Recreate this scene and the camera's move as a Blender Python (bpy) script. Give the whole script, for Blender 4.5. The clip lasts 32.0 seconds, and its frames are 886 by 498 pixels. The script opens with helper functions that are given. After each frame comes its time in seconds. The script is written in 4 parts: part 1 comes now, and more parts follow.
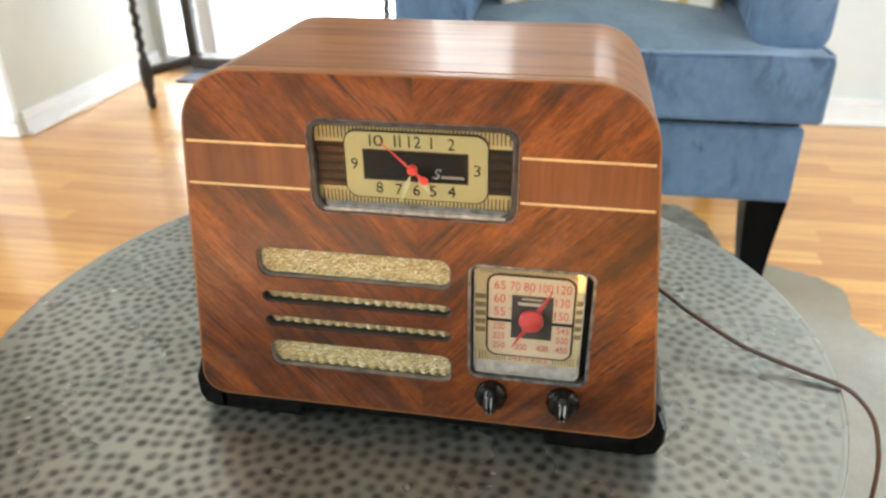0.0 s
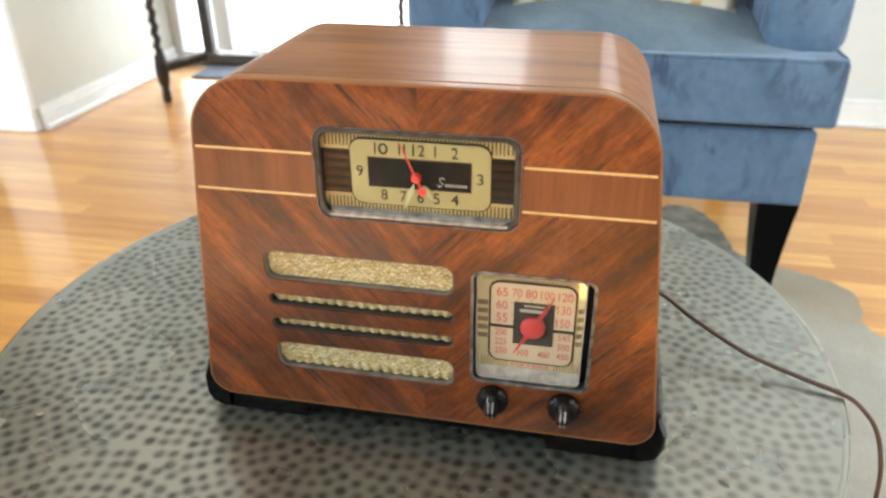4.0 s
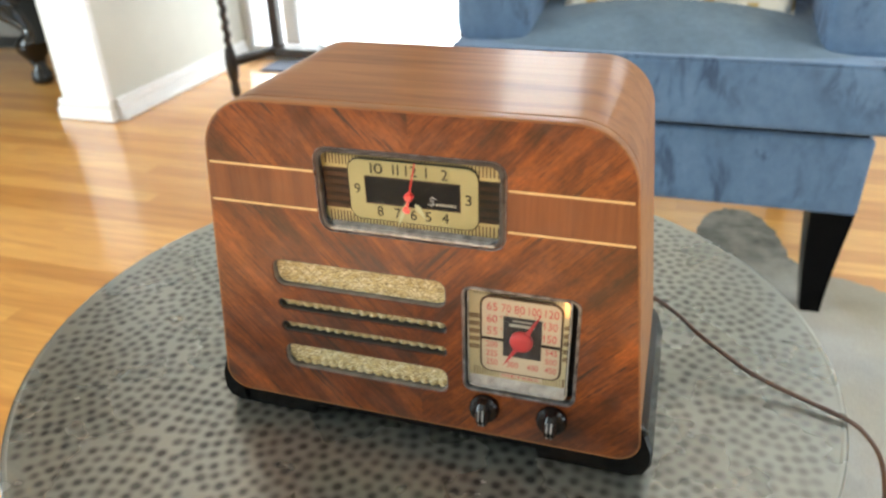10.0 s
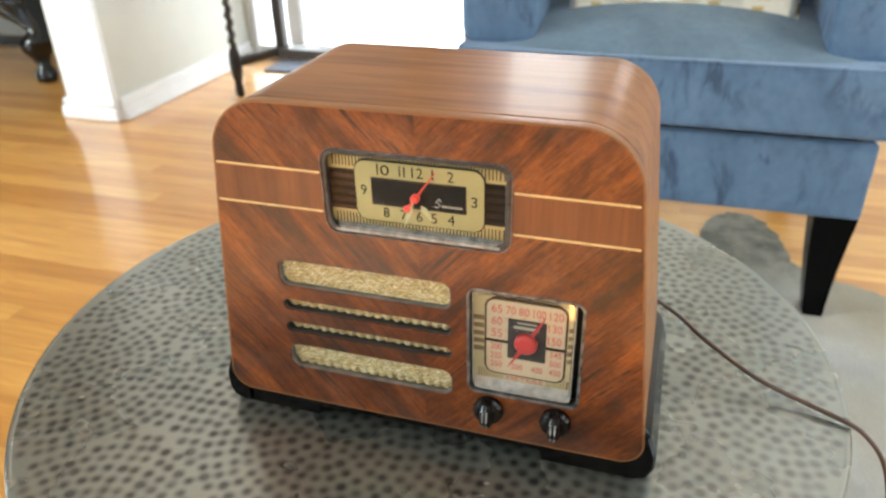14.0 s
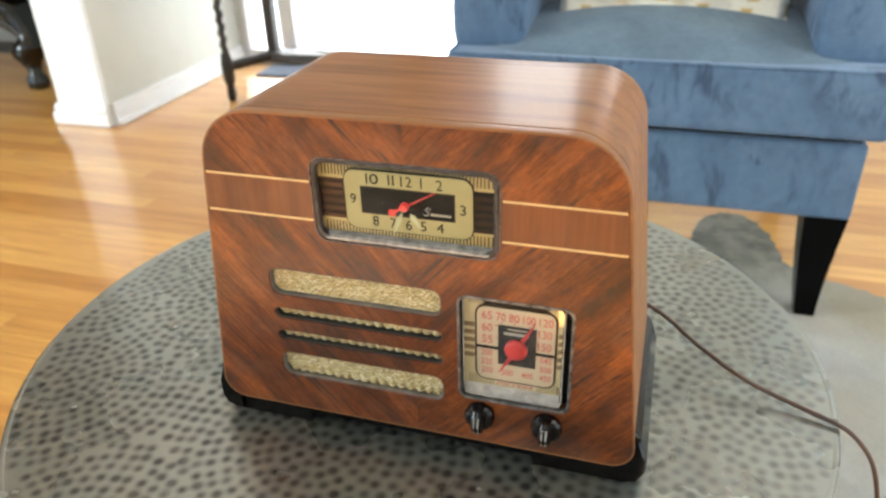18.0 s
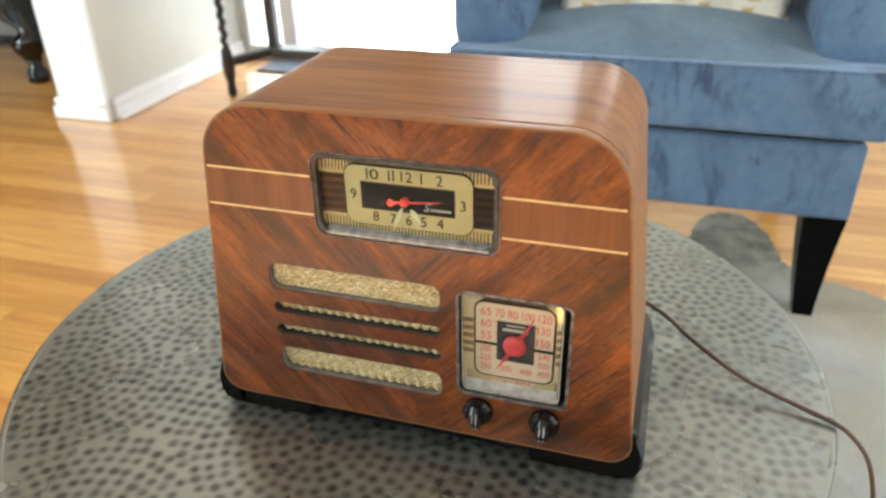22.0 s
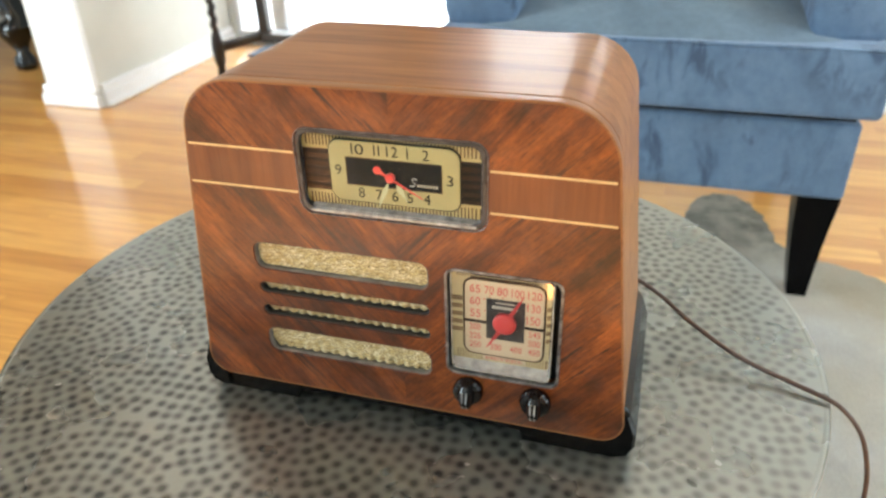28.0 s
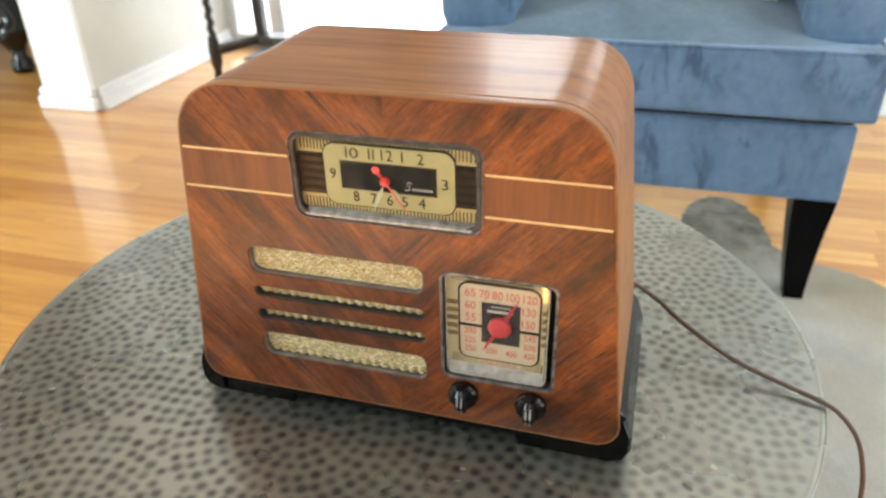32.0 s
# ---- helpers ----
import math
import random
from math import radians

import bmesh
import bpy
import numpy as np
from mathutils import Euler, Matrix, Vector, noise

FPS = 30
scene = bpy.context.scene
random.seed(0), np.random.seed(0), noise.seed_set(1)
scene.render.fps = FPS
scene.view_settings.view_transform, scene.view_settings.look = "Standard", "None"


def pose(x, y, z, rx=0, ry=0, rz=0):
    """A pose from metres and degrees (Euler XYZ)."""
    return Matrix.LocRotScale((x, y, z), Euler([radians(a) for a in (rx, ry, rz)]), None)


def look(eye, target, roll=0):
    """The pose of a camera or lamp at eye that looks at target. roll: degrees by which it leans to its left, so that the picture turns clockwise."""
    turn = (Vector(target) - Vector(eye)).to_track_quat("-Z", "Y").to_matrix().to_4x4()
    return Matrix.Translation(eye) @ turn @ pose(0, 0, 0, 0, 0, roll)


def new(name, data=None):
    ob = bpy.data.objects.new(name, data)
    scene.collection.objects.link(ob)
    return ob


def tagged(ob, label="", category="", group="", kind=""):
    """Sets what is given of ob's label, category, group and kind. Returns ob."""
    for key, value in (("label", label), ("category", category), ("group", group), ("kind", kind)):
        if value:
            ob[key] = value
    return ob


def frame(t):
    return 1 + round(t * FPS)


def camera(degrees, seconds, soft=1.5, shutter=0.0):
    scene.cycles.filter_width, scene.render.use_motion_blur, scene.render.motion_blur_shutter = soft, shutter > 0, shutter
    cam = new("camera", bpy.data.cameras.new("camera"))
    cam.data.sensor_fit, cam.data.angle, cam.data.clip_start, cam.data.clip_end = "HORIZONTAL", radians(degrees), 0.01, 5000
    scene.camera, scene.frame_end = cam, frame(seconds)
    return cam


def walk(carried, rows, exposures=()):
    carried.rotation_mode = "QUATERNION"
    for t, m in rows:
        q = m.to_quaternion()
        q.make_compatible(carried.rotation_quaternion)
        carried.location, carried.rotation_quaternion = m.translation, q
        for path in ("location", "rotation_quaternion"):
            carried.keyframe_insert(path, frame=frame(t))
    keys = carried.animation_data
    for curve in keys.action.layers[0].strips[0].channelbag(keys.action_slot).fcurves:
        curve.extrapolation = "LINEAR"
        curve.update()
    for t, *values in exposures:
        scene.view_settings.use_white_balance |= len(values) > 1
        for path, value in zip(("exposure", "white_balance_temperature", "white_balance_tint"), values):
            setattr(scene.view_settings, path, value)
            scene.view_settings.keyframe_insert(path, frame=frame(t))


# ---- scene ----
U = 0.9  # metres to one unit of the plan; the radio's front is y = 0, the table top z = 0.5
EXPOSURE = 1.90

cam = camera(62.40, 32.0, soft=2.5)
cam.data.dof.use_dof, cam.data.dof.focus_distance, cam.data.dof.aperture_fstop = True, 0.5, 9.0
PATH = [
    (0, 0.0991, -0.4142, 0.8916, 61.71, 0.65, 10.38),
    (0.5, 0.0996, -0.4171, 0.8948, 61.79, 0.19, 10.97),
    (1, 0.1016, -0.4152, 0.8966, 61.61, 0.19, 11.01),
    (1.5, 0.1022, -0.4148, 0.8973, 61.66, 0.30, 11.37),
    (2, 0.1025, -0.4157, 0.8990, 61.83, 0.25, 11.35),
    (2.5, 0.1034, -0.4151, 0.8989, 61.72, 0.23, 11.36),
    (4.5, 0.1093, -0.4153, 0.9033, 61.43, 0.94, 11.92),
    (5, 0.1356, -0.4109, 0.9172, 61.35, 1.57, 13.57),
    (5.5, 0.1545, -0.4092, 0.9188, 59.35, 3.45, 15.04),
    (6, 0.1576, -0.4103, 0.9224, 59.68, 3.37, 15.48),
    (6.5, 0.1576, -0.4115, 0.9215, 59.77, 2.47, 16.06),
    (7, 0.1584, -0.4125, 0.9219, 60.29, 1.52, 16.72),
    (7.5, 0.1580, -0.4144, 0.9235, 60.52, 1.32, 17.15),
    (8, 0.1573, -0.4150, 0.9232, 60.42, 1.47, 17.29),
    (8.5, 0.1570, -0.4146, 0.9228, 60.36, 1.49, 17.35),
    (9, 0.1572, -0.4152, 0.9248, 60.68, 1.46, 17.31),
    (9.5, 0.1577, -0.4144, 0.9251, 60.66, 1.56, 17.14),
    (10, 0.1592, -0.4150, 0.9262, 60.80, 1.55, 17.08),
    (10.5, 0.1591, -0.4156, 0.9275, 60.98, 1.48, 17.20),
    (11, 0.1584, -0.4166, 0.9275, 60.99, 1.44, 17.35),
    (11.5, 0.1577, -0.4164, 0.9278, 61.03, 1.41, 17.44),
    (12, 0.1590, -0.4156, 0.9286, 61.10, 1.58, 17.25),
    (12.5, 0.1595, -0.4151, 0.9281, 60.88, 1.86, 17.02),
    (13, 0.1593, -0.4155, 0.9288, 61.02, 1.67, 17.10),
    (13.5, 0.1576, -0.4169, 0.9277, 60.96, 1.46, 17.29),
    (14, 0.1571, -0.4169, 0.9272, 60.92, 1.24, 17.41),
    (14.5, 0.1574, -0.4171, 0.9271, 60.92, 1.23, 17.36),
    (16.5, 0.1584, -0.4176, 0.9305, 61.05, 1.36, 17.06),
    (17, 0.1585, -0.4179, 0.9298, 61.02, 1.30, 17.11),
    (17.5, 0.1599, -0.4167, 0.9316, 61.09, 1.51, 16.87),
    (18, 0.1608, -0.4164, 0.9322, 61.03, 1.54, 16.77),
    (18.5, 0.1602, -0.4172, 0.9324, 61.12, 1.33, 16.89),
    (19, 0.1598, -0.4176, 0.9318, 61.08, 1.22, 17.01),
    (19.5, 0.1595, -0.4176, 0.9311, 61.01, 1.14, 17.02),
    (20, 0.1602, -0.4172, 0.9316, 60.95, 1.20, 16.88),
    (20.5, 0.1614, -0.4171, 0.9320, 60.93, 1.31, 16.77),
    (21, 0.1608, -0.4174, 0.9315, 60.89, 1.14, 16.84),
    (21.5, 0.1610, -0.4180, 0.9322, 60.96, 1.08, 16.86),
    (22, 0.1609, -0.4182, 0.9316, 60.85, 1.10, 16.93),
    (22.5, 0.1612, -0.4173, 0.9320, 60.80, 1.28, 16.73),
    (23, 0.1624, -0.4169, 0.9312, 60.77, 1.20, 16.61),
    (23.5, 0.1624, -0.4172, 0.9313, 60.80, 1.12, 16.61),
    (24, 0.1617, -0.4178, 0.9311, 60.77, 1.09, 16.65),
    (24.5, 0.1614, -0.4180, 0.9303, 60.69, 0.92, 16.76),
    (26.5, 0.1632, -0.4154, 0.9265, 60.25, 1.20, 16.47),
    (27, 0.1627, -0.4150, 0.9238, 60.04, 1.23, 16.57),
    (27.5, 0.1622, -0.4133, 0.9210, 59.79, 1.23, 16.62),
    (28, 0.1643, -0.4119, 0.9206, 59.80, 1.38, 16.35),
    (28.5, 0.1649, -0.4111, 0.9194, 59.71, 1.42, 16.27),
    (29, 0.1649, -0.4110, 0.9201, 59.79, 1.34, 16.35),
    (29.5, 0.1638, -0.4119, 0.9198, 59.82, 1.16, 16.45),
    (30, 0.1641, -0.4122, 0.9200, 59.92, 0.96, 16.52),
    (30.5, 0.1644, -0.4114, 0.9202, 59.93, 1.08, 16.43),
    (31, 0.1654, -0.4112, 0.9221, 60.04, 1.27, 16.20),
    (31.5, 0.1663, -0.4100, 0.9209, 60.00, 1.40, 16.02),
    (32, 0.1655, -0.4102, 0.9206, 60.02, 1.30, 16.16),
]
walk(cam, [(t, pose(U * x, U * y, U * z, rx, ry, rz)) for t, x, y, z, rx, ry, rz in PATH], exposures=[(t, EXPOSURE + e) for t, e in ((0.0, 0.06), (5.0, 0.06), (7.0, 0.05), (9.0, 0.0), (13.0, 0.0), (18.0, 0.0), (20.0, -0.04), (21.0, -0.09), (22.0, -0.04), (23.0, -0.08), (24.0, -0.02), (26.0, 0.03), (28.0, 0.09), (32.0, 0.08))])

# ---- world and lights ----
world = bpy.data.worlds.new("sky")
scene.world = world
world.use_nodes = True
wn = world.node_tree
sky = wn.nodes.new("ShaderNodeTexSky")
sky.sky_type = "NISHITA"
sky.sun_disc = False
sky.sun_elevation, sky.sun_rotation = radians(45), radians(203)
wn.links.new(sky.outputs[0], wn.nodes["Background"].inputs[0])
wn.nodes["Background"].inputs[1].default_value = 0.05


def area_lamp(name, x, y, z, w, h, to, watts, colour=(1, 1, 1)):
    data = bpy.data.lights.new(name, "AREA")
    data.shape, data.size, data.size_y = "RECTANGLE", w * U, h * U
    data.energy, data.color = watts, colour
    ob = new(name, data)
    ob.matrix_world = look((x * U, y * U, z * U), [c * U for c in to])
    return ob


DAY = (0.86, 0.97, 1.0)
area_lamp("bay_window_light", -1.01, 2.838, 1.1, 1.66, 2.1, (-0.6, 0.0, 1.1), 7.0, DAY)
area_lamp("front_window_light", -0.9, -2.74, 1.6, 2.4, 1.5, (-1.2, 1.0, 0.6), 1.5, DAY)
area_lamp("side_window_light", 2.91, 0.3, 1.5, 2.0, 1.6, (-1.0, 0.8, 1.5), 21, DAY)
# fill lamp with no known source, to brighten the archway and left floor
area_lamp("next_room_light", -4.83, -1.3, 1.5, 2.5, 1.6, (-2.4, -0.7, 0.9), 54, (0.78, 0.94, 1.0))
# the sun comes through the front window and lies on the floor before the table
sun = new("sun", bpy.data.lights.new("sun", "SUN"))
sun.data.energy, sun.data.angle, sun.data.color = 5.0, radians(0.5), (1.0, 0.96, 0.90)
sun.matrix_world = look((-1.5, -3.6, 3.9), (0.0, 0.0, 0.0))


# ---- materials ----
class Nodes:
    """A small builder for node materials."""

    def __init__(self, name, rough=0.5, metal=0.0, coat=0.0, spec=0.5):
        self.mat = bpy.data.materials.new(name)
        self.mat.use_nodes = True
        self.tree = self.mat.node_tree
        self.bsdf = self.tree.nodes["Principled BSDF"]
        self.bsdf.inputs["Roughness"].default_value = rough
        self.bsdf.inputs["Metallic"].default_value = metal
        self.bsdf.inputs["Coat Weight"].default_value = coat
        self.bsdf.inputs["Coat Roughness"].default_value = 0.06
        self.bsdf.inputs["Specular IOR Level"].default_value = spec

    def add(self, kind, **settings):
        node = self.tree.nodes.new("ShaderNode" + kind)
        for key, value in settings.items():
            setattr(node, key, value)
        return node

    def join(self, a, b):
        self.tree.links.new(a, b)

    def coords(self, scale=(1, 1, 1), rotation=(0, 0, 0), place="Object"):
        tc, mp = self.add("TexCoord"), self.add("Mapping")
        mp.inputs["Scale"].default_value, mp.inputs["Rotation"].default_value = scale, rotation
        self.join(tc.outputs[place], mp.inputs["Vector"])
        return mp.outputs[0]

    def noise(self, vector, scale, detail=4.0, rough=0.55, distortion=0.0):
        n = self.add("TexNoise")
        for key, value in (("Scale", scale), ("Detail", detail), ("Roughness", rough), ("Distortion", distortion)):
            n.inputs[key].default_value = value
        if vector is not None:
            self.join(vector, n.inputs["Vector"])
        return n.outputs["Fac"]

    def ramp(self, fac, *stops):
        r = self.add("ValToRGB")
        while len(r.color_ramp.elements) < len(stops):
            r.color_ramp.elements.new(0.5)
        for element, (at, colour) in zip(r.color_ramp.elements, stops):
            element.position, element.color = at, (*colour, 1)
        self.join(fac, r.inputs[0])
        return r.outputs[0]

    def mix(self, fac, a, b, how="MIX"):
        m = self.add("Mix", data_type="RGBA", blend_type=how)
        for slot, value in ((0, fac), (6, a), (7, b)):
            if isinstance(value, (int, float)):
                m.inputs[slot].default_value = value
            elif isinstance(value, tuple):
                m.inputs[slot].default_value = (*value, 1)
            else:
                self.join(value, m.inputs[slot])
        return m.outputs[2]

    def math(self, how, a, b=0.0):
        m = self.add("Math", operation=how)
        for slot, value in ((0, a), (1, b)):
            if isinstance(value, (int, float)):
                m.inputs[slot].default_value = value
            else:
                self.join(value, m.inputs[slot])
        return m.outputs[0]

    def colour(self, socket):
        if isinstance(socket, tuple):
            self.bsdf.inputs["Base Color"].default_value = (*socket, 1)
        else:
            self.join(socket, self.bsdf.inputs["Base Color"])

    def bump(self, height, strength=0.2, distance=0.001):
        b = self.add("Bump")
        b.inputs["Strength"].default_value, b.inputs["Distance"].default_value = strength, distance
        self.join(height, b.inputs["Height"])
        self.join(b.outputs[0], self.bsdf.inputs["Normal"])

    def rough(self, fac, low, high):
        r = self.add("MapRange")
        r.inputs[3].default_value, r.inputs[4].default_value = low, high
        self.join(fac, r.inputs[0])
        self.join(r.outputs[0], self.bsdf.inputs["Roughness"])


def plain(name, colour, rough=0.5, metal=0.0, coat=0.0, vary=0.12, scale=40.0, bump=0.05, spec=0.5):
    """One colour with fine mottling and relief."""
    n = Nodes(name, rough, metal, coat, spec)
    v = n.coords()
    f = n.noise(v, scale, 5)
    dark, light = tuple(c * (1 - vary) for c in colour), tuple(min(1, c * (1 + vary)) for c in colour)
    n.colour(n.ramp(f, (0.3, dark), (0.7, light)))
    if bump:
        n.bump(n.noise(v, scale * 6, 3), bump, 0.0006)
    return n.mat


def glowing(name, colour, strength):
    n = Nodes(name)
    n.bsdf.inputs["Emission Color"].default_value = (*colour, 1)
    n.bsdf.inputs["Emission Strength"].default_value = strength
    n.colour(colour)
    return n.mat


def amber():
    """Clear plastic with the light of the pilot lamp in its corner put in as emission, fading with the distance from
    the lamp.
    """
    n = Nodes("amber_glow", 0.3)
    tc, far = n.add("TexCoord"), n.add("VectorMath", operation="DISTANCE")
    n.join(tc.outputs["Object"], far.inputs[0])
    far.inputs[1].default_value = (0.1122 * U, 0.003 * U, 0.6495 * U)
    n.colour((0.26, 0.21, 0.12))
    glow = n.ramp(n.math("DIVIDE", far.outputs["Value"], 0.036 * U), (0.0, (1, 1, 1)), (0.35, (0.36, 0.36, 0.36)), (1.0, (0, 0, 0)))
    n.bsdf.inputs["Emission Color"].default_value = (1.0, 0.40, 0.10, 1)
    n.join(n.math("MULTIPLY", glow, 0.85), n.bsdf.inputs["Emission Strength"])
    return n.mat


def veneer_front():
    """Book-matched walnut veneer whose grain meets in a V, with a straight-grained band between the inlays."""
    n = Nodes("walnut_veneer", 0.42, coat=0.3, spec=0.25)
    n.bsdf.inputs["Coat Roughness"].default_value = 0.2
    tc = n.add("TexCoord")
    sep = n.add("SeparateXYZ")
    n.join(tc.outputs["Object"], sep.inputs[0])
    x = n.math("SUBTRACT", sep.outputs[0], 0.003)
    ax, z = n.math("ABSOLUTE", x), sep.outputs[2]
    side = n.math("MULTIPLY", n.math("SIGN", x), 0.13)
    across = n.math("SUBTRACT", n.math("MULTIPLY", ax, 0.74), n.math("MULTIPLY", z, 0.67))
    along = n.math("ADD", n.math("MULTIPLY", ax, 0.67), n.math("MULTIPLY", z, 0.74))

    def streaks(p, q, sp, sq, scale, detail, distortion):
        c = n.add("CombineXYZ")
        n.join(n.math("MULTIPLY", p, sp), c.inputs[0])
        n.join(n.math("MULTIPLY", q, sq), c.inputs[1])
        n.join(side, c.inputs[2])
        return n.noise(c.outputs[0], scale, detail, 0.6, distortion)

    def grey(fac, a, low, b, high=1.0):
        return n.ramp(fac, (a, (low, low, low)), (b, (high, high, high)))

    broad = streaks(across, along, 1.0, 0.22, 38, 6, 0.8)
    mid = streaks(across, along, 1.0, 0.12, 120, 6, 0.7)
    fine = streaks(across, along, 1.0, 0.05, 640, 5, 0.3)
    lines = streaks(across, along, 1.0, 0.035, 300, 4, 0.5)
    where = streaks(across, along, 1.0, 0.45, 44, 4, 0.6)
    pores = streaks(across, along, 1.0, 0.11, 1250, 3, 0.2)
    figure = streaks(along, across, 1.0, 0.35, 46, 4, 0.6)
    tone = n.ramp(broad, (0.30, (0.060, 0.0165, 0.0048)), (0.48, (0.190, 0.0445, 0.0072)), (0.70, (0.42, 0.110, 0.0165)))
    chevron = n.mix(0.75, tone, n.ramp(mid, (0.32, (0.46, 0.40, 0.38)), (0.5, (0.86, 0.84, 0.82)), (0.68, (1.0, 1.0, 1.0))), "MULTIPLY")
    dark = n.math("MULTIPLY", grey(lines, 0.54, 0.0, 0.63), grey(where, 0.45, 0.08, 0.60, 0.95))
    chevron = n.mix(dark, chevron, (0.040, 0.016, 0.009))
    chevron = n.mix(0.6, chevron, grey(fine, 0.32, 0.45, 0.6), "MULTIPLY")
    chevron = n.mix(0.5, chevron, grey(pores, 0.36, 0.35, 0.48), "MULTIPLY")
    chevron = n.mix(0.55, chevron, grey(figure, 0.34, 0.62, 0.66), "MULTIPLY")
    mottle = n.noise(n.coords((1, 1, 1)), 210, 6, 0.7)
    chevron = n.mix(0.6, chevron, grey(mottle, 0.36, 0.55, 0.62), "MULTIPLY")
    b1 = streaks(sep.outputs[0], z, 1.0, 0.06, 60, 4, 0.5)
    b2 = streaks(sep.outputs[0], z, 1.0, 0.04, 420, 3, 0.2)
    band = n.ramp(b1, (0.25, (0.095, 0.028, 0.010)), (0.75, (0.235, 0.072, 0.020)))
    band = n.mix(0.45, band, n.ramp(b2, (0.3, (0.55, 0.5, 0.5)), (0.7, (1, 1, 1))), "MULTIPLY")
    inside = n.math("MULTIPLY", n.math("GREATER_THAN", z, 0.7015 * U), n.math("LESS_THAN", z, 0.7305 * U))
    haze = n.ramp(n.noise(n.coords((1, 1, 1.4)), 19, 6, 0.7), (0.46, (0, 0, 0)), (0.74, (0.09, 0.09, 0.09)))
    n.colour(n.mix(haze, n.mix(inside, chevron, band), (0.27, 0.215, 0.19)))
    n.bump(fine, 0.08, 0.0003)
    n.rough(broad, 0.36, 0.5)
    return n.mat


def veneer_top(name="walnut_top", light=1.0):
    """Straight walnut grain running along x, under clear lacquer."""
    n = Nodes(name, 0.45, coat=0.2, spec=0.2)
    n.bsdf.inputs["Coat IOR"].default_value = 1.33
    n.bsdf.inputs["Coat Roughness"].default_value = 0.12
    g = n.noise(n.coords((0.09, 1, 1)), 60, 5, 0.6, 0.8)
    f = n.noise(n.coords((0.03, 1, 1)), 420, 4, 0.6)
    c = n.ramp(g, (0.25, (0.165 * light, 0.066 * light, 0.024 * light)), (0.5, (0.29 * light, 0.125 * light, 0.046 * light)), (0.78, (0.38 * light, 0.185 * light, 0.072 * light)))
    n.colour(n.mix(0.45, c, n.ramp(f, (0.3, (0.55, 0.5, 0.5)), (0.7, (1, 1, 1))), "MULTIPLY"))
    n.bump(f, 0.05, 0.0003)
    return n.mat


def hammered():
    """Grey metal with a dark patina left in the dents, under a clear hard lacquer; glare on one side is put in as
    thinner patina.
    """
    n = Nodes("hammered_metal", 0.3, metal=0.6, coat=1.0, spec=0.3)
    n.bsdf.inputs["Coat IOR"].default_value = 2.65
    v = n.coords()
    big, fine = n.noise(v, 9, 4), n.noise(v, 240, 4)
    base = n.ramp(big, (0.3, (0.185, 0.195, 0.172)), (0.7, (0.235, 0.246, 0.218)))
    base = n.mix(0.3, base, n.ramp(fine, (0.3, (0.72, 0.72, 0.7)), (0.7, (1, 1, 1))), "MULTIPLY")
    g = n.add("NewGeometry")
    sep = n.add("SeparateXYZ")
    n.join(g.outputs["Position"], sep.inputs[0])
    deep = n.add("MapRange")
    deep.inputs[1].default_value, deep.inputs[2].default_value = (0.5 - 0.000008) * U, (0.5 - 0.000072) * U
    n.join(sep.outputs[2], deep.inputs[0])
    patina = n.math("MULTIPLY", deep.outputs[0], n.ramp(n.noise(v, 130, 3), (0.3, (0.72, 0.72, 0.72)), (0.6, (0.97, 0.97, 0.97))))
    # patina fades towards +x, so the glare there is in the colour
    glare_fade = n.add("MapRange")
    glare_fade.inputs[1].default_value, glare_fade.inputs[2].default_value, glare_fade.inputs[3].default_value, glare_fade.inputs[4].default_value = 0.14 * U, 0.30 * U, 1.0, 0.6
    n.join(n.math("ADD", sep.outputs[0], n.math("MULTIPLY", n.math("SUBTRACT", n.noise(v, 6, 3), 0.5), 0.2)), glare_fade.inputs[0])
    patina = n.math("MULTIPLY", patina, glare_fade.outputs[0])
    n.colour(n.mix(patina, base, (0.012, 0.013, 0.012)))
    n.join(n.math("ADD", n.math("MULTIPLY", big, 0.12), 0.22), n.bsdf.inputs["Coat Roughness"])
    n.join(n.math("SUBTRACT", 1.0, n.math("MULTIPLY", patina, 0.66)), n.bsdf.inputs["Coat Weight"])
    return n.mat


def oak_plank():
    """Honey-coloured oak; every board has its own tone."""
    n = Nodes("honey_oak", 0.34, coat=0.65)
    n.bsdf.inputs["Coat Roughness"].default_value = 0.12
    info = n.add("ObjectInfo")
    tc, mp = n.add("TexCoord"), n.add("Mapping")
    mp.inputs["Scale"].default_value = (0.07, 1, 1)
    n.join(tc.outputs["Object"], mp.inputs["Vector"])
    c = n.add("CombineXYZ")
    n.join(n.math("MULTIPLY", info.outputs["Random"], 7.0), c.inputs[0])
    n.join(n.math("MULTIPLY", info.outputs["Random"], 3.0), c.inputs[1])
    n.join(c.outputs[0], mp.inputs["Location"])
    g = n.noise(mp.outputs[0], 55, 5, 0.6, 0.7)
    wood = n.ramp(g, (0.25, (0.55, 0.262, 0.066)), (0.6, (0.74, 0.390, 0.106)), (0.8, (0.80, 0.46, 0.145)))
    tone = n.ramp(info.outputs["Random"], (0.0, (0.74, 0.62, 0.5)), (0.5, (0.94, 0.90, 0.86)), (1.0, (1, 1, 1)))
    n.colour(n.mix(1.0, wood, tone, "MULTIPLY"))
    n.bump(g, 0.05, 0.0005)
    return n.mat


